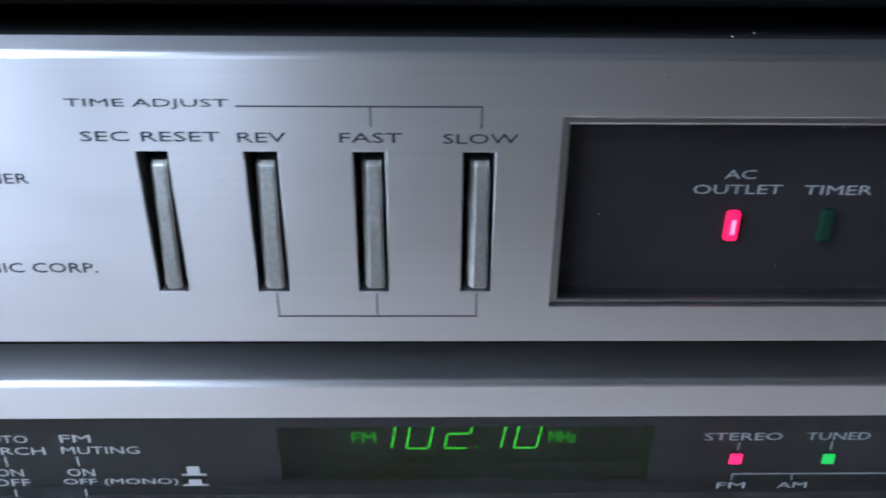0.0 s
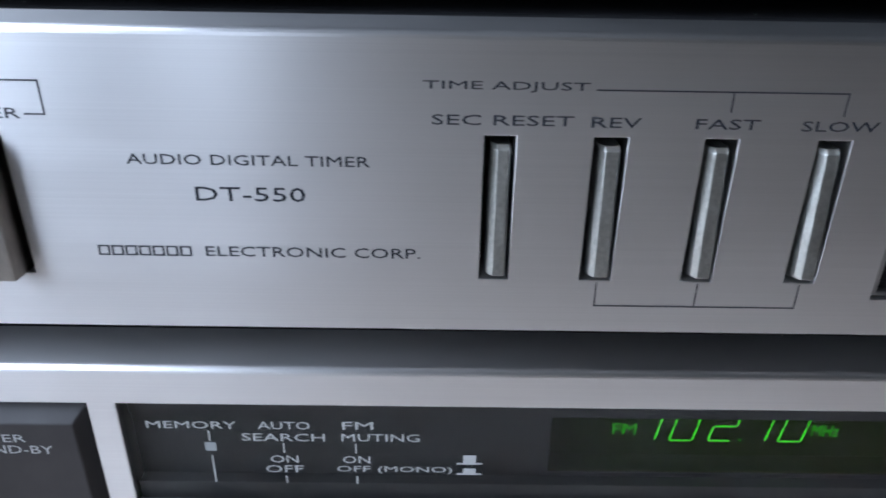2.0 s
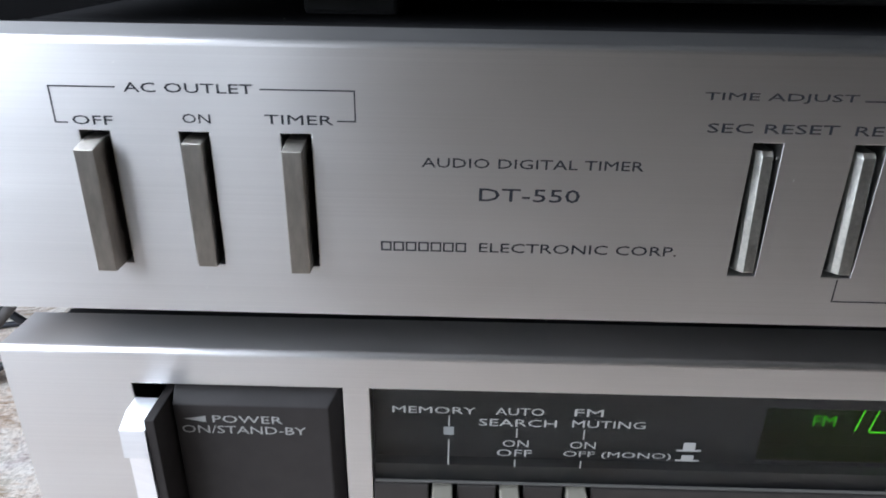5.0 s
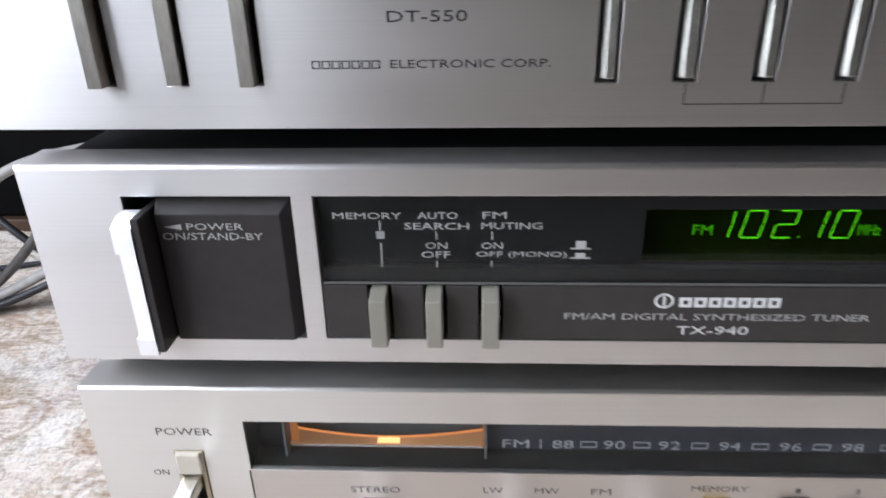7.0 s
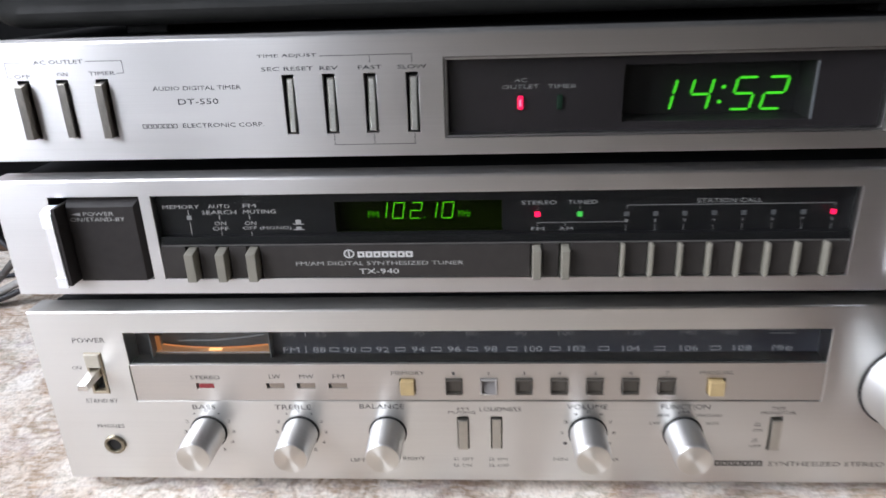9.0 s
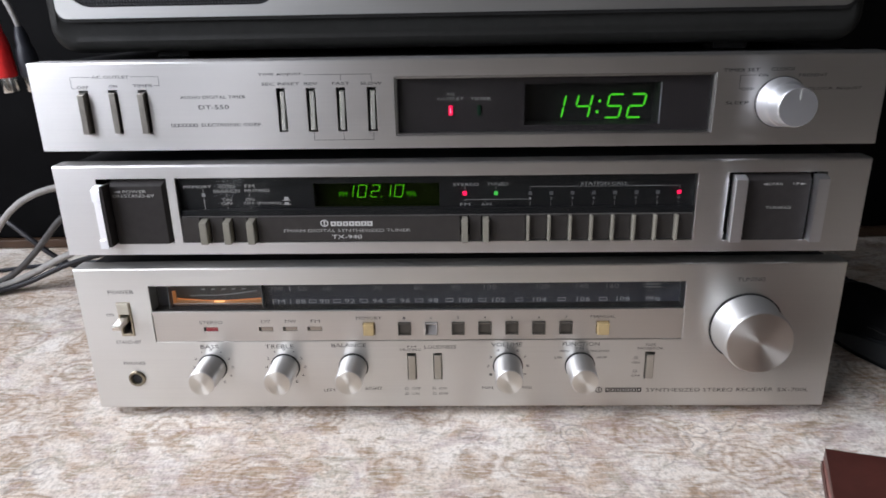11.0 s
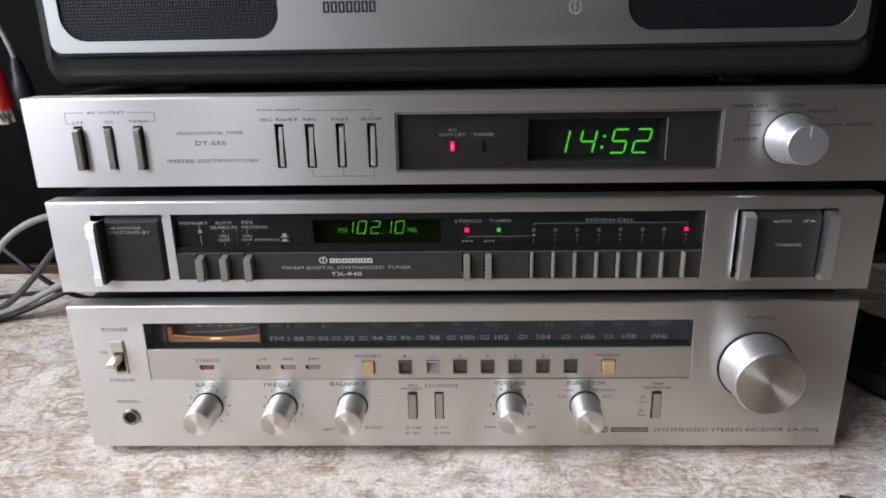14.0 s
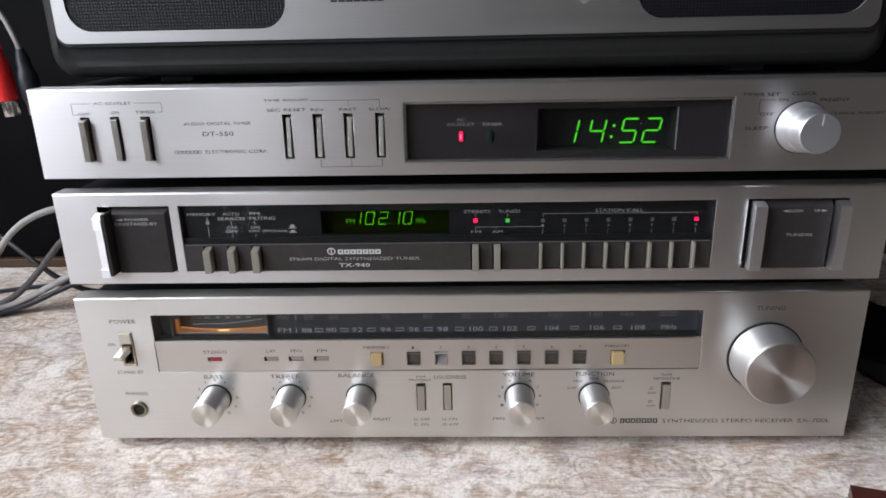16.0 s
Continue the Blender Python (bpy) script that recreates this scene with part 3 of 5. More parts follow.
def tall_button(a, b, out, z0, z1, drop):
    """An upright metal bar standing out of its slot, its top sloping down to the front."""
    bm = bmesh.new()
    prof = [(-out, z0), (-out, z1 - drop), (0.0, z1), (9.0, z1), (9.0, z0)]
    rows = [[bm.verts.new((x, y, z)) for y, z in prof] for x in (a, b)]
    bm.faces.new(rows[0])
    bm.faces.new(rows[1][::-1])
    for i in range(len(prof)):
        k = (i + 1) % len(prof)
        bm.faces.new([rows[0][i], rows[0][k], rows[1][k], rows[1][i]])
    bmesh.ops.recalc_face_normals(bm, faces=bm.faces)
    bmesh.ops.bevel(bm, geom=bm.edges[:], offset=0.16, segments=2, affect="EDGES", profile=0.5)
    return bm


def sunk_button(a, b, z0, z1):
    """A bar sunk in its slot: a broad slanted left flank, a flat front, leaning out towards its foot."""
    bm = bmesh.new()
    outline = [(a, 9.0), (a, 1.5), (a + 0.25, 0.75), (a + 0.95, -0.15), (b - 0.3, -0.15), (b, 0.25), (b, 9.0)]
    rings = []
    for z, back in ((z0, 0.5), (z0 + 0.5, -1.0), (z1 - 0.7, 0.6), (z1, 1.3)):
        rings.append([bm.verts.new((x, y if y > 5 else y + back, z)) for x, y in outline])
    for lo, hi in zip(rings, rings[1:]):
        for i in range(len(outline)):
            k = (i + 1) % len(outline)
            bm.faces.new([lo[i], lo[k], hi[k], hi[i]])
    bm.faces.new(rings[0])
    bm.faces.new(rings[-1][::-1])
    bmesh.ops.recalc_face_normals(bm, faces=bm.faces)
    bmesh.ops.bevel(bm, geom=[e for e in bm.edges if e.calc_face_angle(0) > 0.4], offset=0.1, segments=2, affect="EDGES", profile=0.5)
    return bm


for (a, b), out in zip(SLOT_L, (4.2, 1.8, 3.6)):
    part("push_button", tall_button(a + 0.75, a + 3.75, out, SZ0 + 0.35, SZ1 - 0.9, 0.22 * out), BUTTON, dt, "grey metal push button, standing out")
for a, b in SLOT_R:
    part("push_button", sunk_button(a + 0.95, b - 0.65, TZ0 + 0.6, TZ1 - 1.5), PALE_BUTTON, dt, "pale metal push button, flush in its slot")

lettering("AC OUTLET", -179.0, -159.9, 194.6, 196.0, dt)
lines([(-190.0, -180.2, 195.2, 195.4), (-158.9, -145.0, 195.2, 195.4), (-145.2, -145.0, 190.7, 195.2), (-147.8, -145.2, 190.7, 190.9), (-190.2, -190.0, 189.8, 195.4), (-190.0, -188.2, 189.8, 190.0)], dt)
lettering("OFF", -187.5, -181.4, 189.6, 191.0, dt)
lettering("ON", -170.9, -166.7, 190.1, 191.5, dt)
lettering("TIMER", -158.6, -148.4, 190.2, 191.6, dt)
lettering("AUDIO DIGITAL TIMER", -135.3, -101.7, 184.0, 185.5, dt)
lettering("DT-550", -126.4, -110.9, 178.7, 180.8, dt)
brand_bars(7, -141.9, -128.0, 169.95, 171.55, dt, -0.03, INK, weight=0.14)
lettering("ELECTRONIC CORP.", -126.1, -94.7, 170.0, 171.6, dt)
lettering("TIME ADJUST", -94.4, -72.3, 194.7, 196.1, dt)
lines([(-71.4, -37.7, 195.05, 195.25), (-53.2, -53.0, 192.4, 195.05), (-37.9, -37.7, 192.1, 195.05)], dt)
lettering("SEC RESET", -93.2, -74.0, 190.2, 191.6, dt)
lettering("REV", -71.6, -64.9, 190.1, 191.5, dt)
lettering("FAST", -57.5, -48.8, 190.1, 191.5, dt)
lettering("SLOW", -43.1, -32.6, 190.0, 191.4, dt)
lines([(-68.4, -37.7, 162.4, 162.6), (-68.4, -68.2, 162.6, 166.5), (-53.2, -53.0, 162.6, 166.5), (-37.9, -37.7, 162.6, 166.5)], dt)

# display window of the timer
x0, x1, z0, z1 = DT_W
win_t = part("display_window", panel(x0 + 0.9, x1 - 0.9, 4.2, 5.4, z0 + 0.9, z1 - 0.9, [(38.9, 106.5, 168.2, 189.0)], 0.1, 0.1), BROWN_PLATE, dt, "dark brown display plate")
part("bezel", panel(x0 + 0.15, x1 - 0.15, 0.7, 4.4, z0 + 0.15, z1 - 0.15, [(x0 + 1.25, x1 - 1.25, z0 + 1.0, z1 - 1.25)], 0.35, 0.35), DULL_BEZEL, win_t, "thin dull metal bezel")
part("pane", box(x0 + 1.3, x1 - 1.3, 1.8, 2.4, z0 + 1.1, z1 - 1.3), CLEAR, win_t).visible_shadow = False
clock = part("clock_cell", join(box(37.9, 107.5, 18.6, 19.6, 167.2, 190.0), box(37.9, 38.9, 5.4, 18.6, 167.2, 190.0), box(106.5, 107.5, 5.4, 18.6, 167.2, 190.0), box(38.9, 106.5, 5.4, 18.6, 167.2, 168.2), box(38.9, 106.5, 5.4, 18.6, 189.0, 190.0)), VOID, win_t, "black clock cell")
part("frame_edge", box(106.5, 107.1, 3.8, 4.15, 168.2, 189.0), GREY_PLASTIC, win_t)
DZ, DH = 169.7, 11.95
digit("1", 51.95, DZ, 7.2, DH, 0.92, 0.20, 17.0, clock, GREEN)
digit("4", 65.7, DZ, 7.2, DH, 0.92, 0.20, 17.0, clock, GREEN)
for cz in (DZ + 3.0, DZ + 8.6):
    part("colon_dot", lathe(77.25 + 0.2 * (cz - DZ), cz, [(0.75, 17.0), (0.0, 16.95)], 14), GREEN, clock)
digit("5", 81.75, DZ, 7.4, DH, 0.92, 0.20, 17.0, clock, GREEN)
digit("2", 93.2, DZ, 7.4, DH, 0.92, 0.20, 17.0, clock, GREEN)
lettering("AC", -0.9, 3.8, 183.6, 185.0, win_t, 4.1, WHITE_INK)
lettering("OUTLET", -5.3, 8.2, 181.2, 182.7, win_t, 4.1, WHITE_INK)
lettering("TIMER", 11.5, 22.0, 181.1, 182.6, win_t, 4.1, WHITE_INK)
lamp = part("indicator_lamp", box(0.45, 2.45, 3.2, 6.5, 173.7, 178.6, 0.5), RED, win_t, "lit red indicator lamp")
part("lamp_core", box(1.1, 1.7, 3.1, 3.25, 174.9, 177.3, 0.05), RED_CORE, lamp)
part("indicator_lamp", box(14.8, 17.0, 3.2, 6.5, 173.4, 178.9, 0.5), LED_GREEN_OFF, win_t, "unlit green indicator lamp")

# selector knob of the timer
KX, KZ = 164.4, 179.0
knob(KX, KZ, dt, 9.5, 19.5, 12.6, "selector_knob", [(12.3, -0.7), (12.0, -2.2), (10.8, -8.0), (9.7, -8.6), (9.5, -18.6), (9.3, -19.2), (9.0, -19.5)], box(KX + 0.2, KX + 0.9, -19.75, -19.5, KZ + 3.6, KZ + 8.6), SATIN_FACE)
lettering("TIMER SET", 135.0, 152.4, 193.9, 195.5, dt)
lettering("ON", 152.2, 156.7, 191.4, 192.8, dt)
lettering("OFF", 144.2, 150.5, 184.7, 186.2, dt)
lettering("SLEEP", 137.6, 149.0, 178.1, 179.6, dt)
lettering("CLOCK", 157.9, 169.5, 194.1, 195.7, dt)
lettering("PRESENT", 171.5, 185.1, 191.1, 192.6, dt)
lettering("CLOCK ADJUST", 176.6, 202.5, 184.4, 186.0, dt)
lines([(143.4, 151.2, 192.0, 192.2), (143.4, 143.6, 185.5, 192.0)], dt)



def dust(dev, count, x0, x1, z0, z1, seed):
    """Loose pale specks on a front panel."""
    rnd = random.Random(seed)
    bm = bmesh.new()
    for _ in range(count):
        r = 0.05 + 0.09 * rnd.random() ** 3
        x, z = rnd.uniform(x0, x1), rnd.uniform(z0, z1)
        ring = [bm.verts.new((x + r * math.cos(a) * rnd.uniform(0.7, 1.5), -0.02, z + r * math.sin(a))) for a in (0.3, 1.6, 2.8, 4.1, 5.3)]
        top = bm.verts.new((x, -0.02 - r * 0.6, z))
        for p in range(5):
            bm.faces.new([ring[p], ring[(p + 1) % 5], top])
    ob = part("dust_specks", bm, DUST, dev, "pale dust specks")
    ob["kind"] = "stuff"


dust(dt, 46, -205, 134, 160, 200, 4)


def dust_on_top(dev, count, x0, x1, y0, y1, z, seed):
    """Loose pale specks lying on a cover."""
    rnd = random.Random(seed)
    bm = bmesh.new()
    for _ in range(count):
        r = 0.07 + 0.16 * rnd.random() ** 3
        x, y = rnd.uniform(x0, x1), rnd.uniform(y0, y1)
        ring = [bm.verts.new((x + r * math.cos(a) * rnd.uniform(0.7, 1.5), y + r * math.sin(a), z)) for a in (0.3, 1.6, 2.8, 4.1, 5.3)]
        top = bm.verts.new((x, y, z + r * 0.6))
        for p in range(5):
            bm.faces.new([ring[p], ring[(p + 1) % 5], top])
    ob = part("dust_specks", bm, DUST, dev, "pale dust specks")
    ob["kind"] = "stuff"


dust_on_top(dt, 70, -200, 204, 17, 60, 201.82, 9)

# ================= digital tuner (middle) =================
tx = thing("digital_tuner", "silver digital radio tuner with a lit green frequency display", "hi-fi tuner", 92.6, 0.0075)
TX_W = (-144.9, 128.0, 107.2, 143.15)
TX_P = (-187.2, -149.7, 107.3, 143.15)
TX_T = (143.6, 193.0, 107.0, 143.4)
part("front_panel", panel(-209.6, 214.0, 0, 12, 100.6, 150.3, [TX_W, TX_P, TX_T], 0.2), ALU, tx, "brushed aluminium front panel")
chassis(tx, -205, 207, 12, 250, 102.0, 149.4)
feet(tx, 92.6, 102.0)
for r in (TX_P, TX_T):
    part("recess_backing", box(r[0] - 1, r[1] + 1, 10.4, 11.8, r[2] - 1, r[3] + 1), VOID, tx)


def rocker_cap(x0, x1, z0, z1, name, label, right=0.5):
    """A square cap whose upper edge slopes back, and its right edge too where asked."""
    bm = bmesh.new()
    front = [(x0 + 0.3, z0 - 0.5), (x1 - right, z0 - 0.5), (x1 - right, z1 - 2.9), (x0 + 0.3, z1 - 2.9)]
    edge = [(x0, z0), (x1, z0), (x1, z1), (x0, z1)]
    rows = [[bm.verts.new((x, y, z)) for x, z in ring] for ring, y in ((front, -0.75), (edge, 2.4), (edge, 9.0))]
    bm.faces.new(rows[0])
    bm.faces.new(rows[-1][::-1])
    for a, b in zip(rows, rows[1:]):
        for i in range(4):
            k = (i + 1) % 4
            bm.faces.new([a[i], a[k], b[k], b[i]])
    bmesh.ops.recalc_face_normals(bm, faces=bm.faces)
    bmesh.ops.bevel(bm, geom=bm.edges[:], offset=0.25, segments=2, affect="EDGES", profile=0.5)
    return part(name, bm, CAP, tx, label)


def lever(x0, x1, z0, z1, parent, out=7.4, cut=0.0):
    """A metal bar whose long middle facet may be cut back on its left edge, with plain end facets."""
    low, high = z0 + 4.6, z1 - 7.4
    bm = bmesh.new()
    rows = []
    for z, front, back in ((z0, -out + 0.3, 0.0), (low, -out + 0.02, 0.0), (low + 0.02, -out, cut), (high - 0.02, -out, cut), (high, -out, 0.0), (z1 - 1.5, -out + 0.1, 0.0), (z1, -out + 3.6, 0.0)):
        rows.append([bm.verts.new(c) for c in ((x0, 0.0, z), (x0, front + back, z), (x1, front, z), (x1, 0.0, z))])
    for lo, hi in zip(rows, rows[1:]):
        for i in range(4):
            bm.faces.new([lo[i], lo[(i + 1) % 4], hi[(i + 1) % 4], hi[i]])
    bm.faces.new(rows[0])
    bm.faces.new(rows[-1][::-1])
    bmesh.ops.recalc_face_normals(bm, faces=bm.faces)
    return part("lever_bar", bm, CHROME, parent, "satin chrome lever bar")


cap = rocker_cap(-180.6, -150.4, 107.5, 142.2, "power_rocker", "charcoal rocker cap", 1.9)
lever(-187.1, -182.7, 106.6, 140.1, cap, 7.4, 1.5)
part("lever_web", box(-182.68, -180.9, -7.0, 9, 107.4, 140.6, 0.2), CAP, cap)
lettering("POWER", -173.4, -160.7, 135.6, 137.2, cap, -0.82, WHITE_INK)
lettering("ON/STAND-BY", -179.2, -156.6, 133.2, 134.9, cap, -0.82, WHITE_INK)


def arrow(x_tip, x_end, z, h, parent, y):
    bm = bmesh.new()
    bm.faces.new([bm.verts.new(p) for p in ((x_tip, y, z), (x_end, y, z - h), (x_end, y, z + h))])
    return part("printed_arrow", bm, WHITE_INK, parent)


arrow(-178.6, -174.6, 136.3, 0.7, cap, -0.82)
cap = rocker_cap(151.5, 185.6, 107.7, 142.2, "tuning_rocker", "charcoal rocker cap")
lever(145.4, 151.0, 107.6, 142.4, cap, 6.4)
lever(186.0, 191.6, 107.6, 142.4, cap, 6.4)
lettering("DOWN", 163.9, 170.6, 136.6, 138.1, cap, -0.82, WHITE_INK)
lettering("UP", 176.2, 179.0, 136.6, 138.1, cap, -0.82, WHITE_INK)
arrow(160.6, 163.4, 137.3, 0.6, cap, -0.82)
arrow(182.6, 179.8, 137.3, 0.6, cap, -0.82)
lettering("TUNING", 163.7, 176.6, 124.1, 125.6, cap, -0.82, WHITE_INK)

# display window of the tuner
x0, x1, z0, z1 = TX_W
GZ = 121.4
win_x = part("display_window", join(box(x0, -72.4, 4, 5, GZ, z1 + 1), box(-5.6, x1, 4, 5, GZ, z1 + 1), box(-72.4, -5.6, 4, 5, GZ, 125.9), box(x0, x1, 10.9, 11.9, z0, z1)), SMOKE, tx, "smoked dark display plate")
part("upper_border", box(x0 + 0.2, x1 - 0.2, 2.9, 3.4, 138.9, z1 - 0.1, 0.1), SMOKE, win_x)
part("lower_border", box(x0 + 0.2, x1 - 0.2, 1.5, 3.9, GZ - 0.5, 125.2, 0.1), SMOKE, win_x)
# lighter strip added as the highlight along the fascia's upper edge
part("ledge", box(x0 + 0.3, x1 - 0.3, 0.3, 0.75, GZ + 0.25, GZ + 0.75, 0.1), EDGE_SHEEN, win_x, "thin grey strip standing in for the fascia's edge highlight")
part("pane", box(x0 + 0.2, x1 - 0.2, 0.8, 1.3, GZ + 0.2, z1 - 0.15), CLEAR, win_x).visible_shadow = False
vfd = part("frequency_display", join(box(-73, -5, 10.0, 10.8, 124, 143.5), box(-73.2, -72.4, 5, 10, 124, 143.5), box(-5.6, -4.8, 5, 10, 124, 143.5), box(-72.4, -5.6, 5, 10, 124.0, 124.9)), VFD_BACK, win_x, "dark green fluorescent display")
part("filter", box(-72.3, -5.7, 4.2, 4.6, 125.9, 142.9), GREENISH, vfd).visible_shadow = False
VZ, VH = 130.0, 6.6
lettering("FM", -60.0, -55.6, VZ, VZ + 2.5, vfd, 9.5, DIM_GREEN)
for ch, vx in (("1", -57.2), ("0", -50.3), ("2", -43.2), ("1", -37.0), ("0", -30.4)):
    digit(ch, vx + 0.4, VZ, 4.2, VH, 0.31, 0.17, 8.0, vfd, VFD_GREEN)
part("decimal_point", lathe(-36.9, VZ + 0.2, [(0.28, 8.0), (0, 7.95)], 10), DIM_GREEN, vfd)
lettering("MHz", -23.2, -18.2, VZ, VZ + 2.6, vfd, 9.5, DIM_GREEN)

PY = 0.74
lettering("MEMORY", -141.0, -125.9, 137.6, 139.1, win_x, PY, WHITE_INK)
lettering("AUTO", -122.4, -113.6, 137.6, 139.2, win_x, PY, WHITE_INK)
lettering("SEARCH", -125.3, -111.2, 135.1, 136.7, win_x, PY, WHITE_INK)
lettering("FM", -108.2, -103.0, 137.7, 139.3, win_x, PY, WHITE_INK)
lettering("MUTING", -108.4, -95.2, 135.2, 136.8, win_x, PY, WHITE_INK)
lettering("ON", -120.8, -116.0, 130.4, 132.0, win_x, PY, WHITE_INK)
lettering("OFF", -121.8, -115.3, 128.2, 129.8, win_x, PY, WHITE_INK)
lettering("ON", -108.4, -103.7, 130.4, 132.0, win_x, PY, WHITE_INK)
lettering("OFF (MONO)", -109.5, -89.6, 128.1, 129.8, win_x, PY, WHITE_INK)
lines([(-88.8, -84.4, 130.4, 130.75), (-87.7, -85.5, 130.75, 132.4), (-88.8, -84.4, 128.1, 128.45), (-87.7, -85.5, 128.45, 129.5)], win_x, PY, WHITE_INK)
lines([(-130.85, -130.6, 134.9, 137.2), (-130.85, -130.6, 125.9, 131.9), (-118.45, -118.2, 132.6, 134.7), (-118.45, -118.2, 125.8, 127.5), (-106.2, -105.95, 132.6, 134.7), (-106.2, -105.95, 125.8, 127.5)], win_x, PY, WHITE_INK)
lines([(-131.7, -129.8, 132.9, 134.7)], win_x, PY, GREY_INK)
lettering("STEREO", 1.8, 15.3, 137.5, 139.1, win_x, PY, GREY_INK)
lettering("TUNED", 19.5, 30.6, 137.5, 139.1, win_x, PY, GREY_INK)
lettering("STATION CALL", 68.3, 92.4, 137.4, 139.1, win_x, PY, GREY_INK)
lines([(42.0, 119.4, 136.7, 136.9), (42.0, 42.2, 135.3, 136.7), (119.2, 119.4, 135.3, 136.7), (7.9, 8.1, 135.3, 137.1), (24.1, 24.3, 135.3, 137.1), (7.9, 41.2, 130.0, 130.2), (7.9, 8.1, 128.7, 130.0), (18.6, 18.8, 128.7, 130.0)], win_x, PY, GREY_INK)
lettering("FM", 5.6, 10.7, 126.8, 128.2, win_x, PY, GREY_INK)
lettering("AM", 16.4, 21.8, 126.8, 128.2, win_x, PY, GREY_INK)
part("indicator_lamp", box(6.9, 8.9, 0.35, 0.75, 132.6, 134.6, 0.1), RED, win_x, "lit red indicator lamp")
part("indicator_lamp", box(23.2, 25.2, 0.35, 0.75, 132.5, 134.5, 0.1), GREEN_LED, win_x, "lit green indicator lamp")
for i in range(8):
    sx_ = 42.1 + 11.0 * i
    on = i == 7
    part("station_lamp", box(sx_ - 0.9, sx_ + 0.9, 0.35, 0.75, 132.4, 134.2, 0.1), RED if on else LED_OFF, win_x, "lit red station lamp" if on else "unlit grey station lamp")
    lettering(str(i + 1), sx_ - 0.55, sx_ + 0.55, 129.9, 131.1, win_x, PY, GREY_INK)
    lines([(sx_ - 0.1, sx_ + 0.1, 126.2, 128.7)], win_x, PY, GREY_INK)

# lower fascia with its keys
def key_tab(a, b, out):
    bm = box(a + 0.35, b - 0.3, -out, 8, z0 + 0.3, GZ + 0.5)
    for v in bm.verts:
        if v.co.y < 0 and v.co.z > z0 + 2:
            v.co.z -= 2.2
    bmesh.ops.bevel(bm, geom=bm.edges[:], offset=0.3, segments=2, affect="EDGES", profile=0.5)
    return part("key_tab", bm, OLIVE, win_x, "olive grey key tab")


for a, b in ((x0 + 0.2, -134.4), (-128.9, -121.6), (-116.3, -109.0), (10.2, 16.6), (21.2, 40.0)):
    part("fascia_block", box(a, b, 0.1, 8, z0 + 0.15, GZ, 0.25), BAR, win_x)
fas = part("lower_fascia", box(-103.5, 5.4, 0.1, 8, z0 + 0.15, GZ, 0.25), BAR, win_x, "dark grey lower fascia with white lettering")
for a, b in ((-134.0, -129.3), (-121.2, -116.7), (-108.6, -103.9)):
    key_tab(a, b - 0.2, 4.4)
for a, b in ((5.8, 9.8), (17.0, 20.9)):
    key_tab(a, b, 3.6)
for i in range(8):
    a = 40.6 + 11.05 * i
    e = a + 10.6 if i < 7 else x1 - 0.2
    key = part("station_key", box(a + 1.7, e, 0.6 if i % 2 else 1.1, 8, z0 + 0.2, GZ - 0.2, 0.25), BAR, win_x, "dark station key")
    part("key_ridge", box(a - 0.1, a + 1.4, -2.4, 8, z0 + 0.3, GZ + 0.1, 0.35), OLIVE, key, "olive grey ridge")
ring_mark(-67.2, 117.9, 2.2, 1.9, fas, 0.05, BRIGHT_INK)
brand_bars(7, -64.0, -41.2, 116.3, 118.8, fas, 0.07, BRIGHT_INK, weight=0.28)
lettering("FM/AM DIGITAL SYNTHESIZED TUNER", -89.3, -21.2, 112.9, 114.6, fas, 0.04, WHITE_INK)
lettering("TX-940", -63.6, -47.4, 109.1, 111.3, fas, 0.04, BRIGHT_INK)

# ================= receiver (bottom) =================
sx = thing("stereo_receiver", "champagne silver stereo receiver with knobs, standing on the tablecloth", "hi-fi receiver", 0.0, 0.002)
SX_W = (-169.2, 127.3, 67.0, 82.8)
SX_S = (-169.8, 127.8, 48.2, 66.6)
PUSH = [(-26.0, -20.9), (-11.2, -6.2), (108.4, 113.6)]
SX_P = (-189.0, -181.2, 52.3, 73.2)
holes = [SX_W, SX_S, SX_P] + [(a, b, 23.4, 40.2) for a, b in PUSH]
part("front_panel", panel(-210.0, 211.0, 0, 12, 5.6, 93.2, holes, 0.2, 0.9), ALU_WARM, sx, "champagne brushed aluminium front panel")
chassis(sx, -205, 206, 17.2, 270, 8.0, 92.2)
part("chassis_front", panel(-205, 206, 12, 17.1, 8.0, 92.2, [(-162.5, -105.5, 58, 88)], 0.2, 0.2), STEEL, sx, "black painted steel frame")
feet(sx, 0.0, 8.0)
for a, b, c, d in [(a, b, 23.4, 40.2) for a, b in PUSH] + [SX_P]:
    part("recess_backing", box(a - 1, b + 1, 10.2, 11.8, c - 1, d + 1), VOID, sx)

# dial
x0, x1, z0, z1 = SX_W
dial = part("radio_dial", join(panel(x0 - 1, x1 + 1, 9.0, 10.0, 60, 84, [(-161.2, -106.9, 61, 83.5)], 0.05, 0.05), box(x0 - 1, x0 - 0.1, 4, 9, 66, 84), box(x1 + 0.1, x1 + 1, 4, 9, 66, 84)), DIAL, sx, "blue grey radio dial")
part("dial_floor", box(x0 + 0.1, x1 - 0.1, 1.6, 8.9, z0 + 0.02, z0 + 0.25), VOID, dial, "black floor under the dial")
part("dial_glass", box(x0 + 0.1, x1 - 0.1, 0.9, 1.5, z0 + 0.1, z1 - 0.1), CLEAR, dial).visible_shadow = False
FM_X = [-84.1, -70.8, -56.6, -41.2, -25.9, -10.3, 7.7, 25.9, 48.3, 72.1, 93.7]
DY = 8.94


def deep(x):
    return x * 1.0262 - 0.2


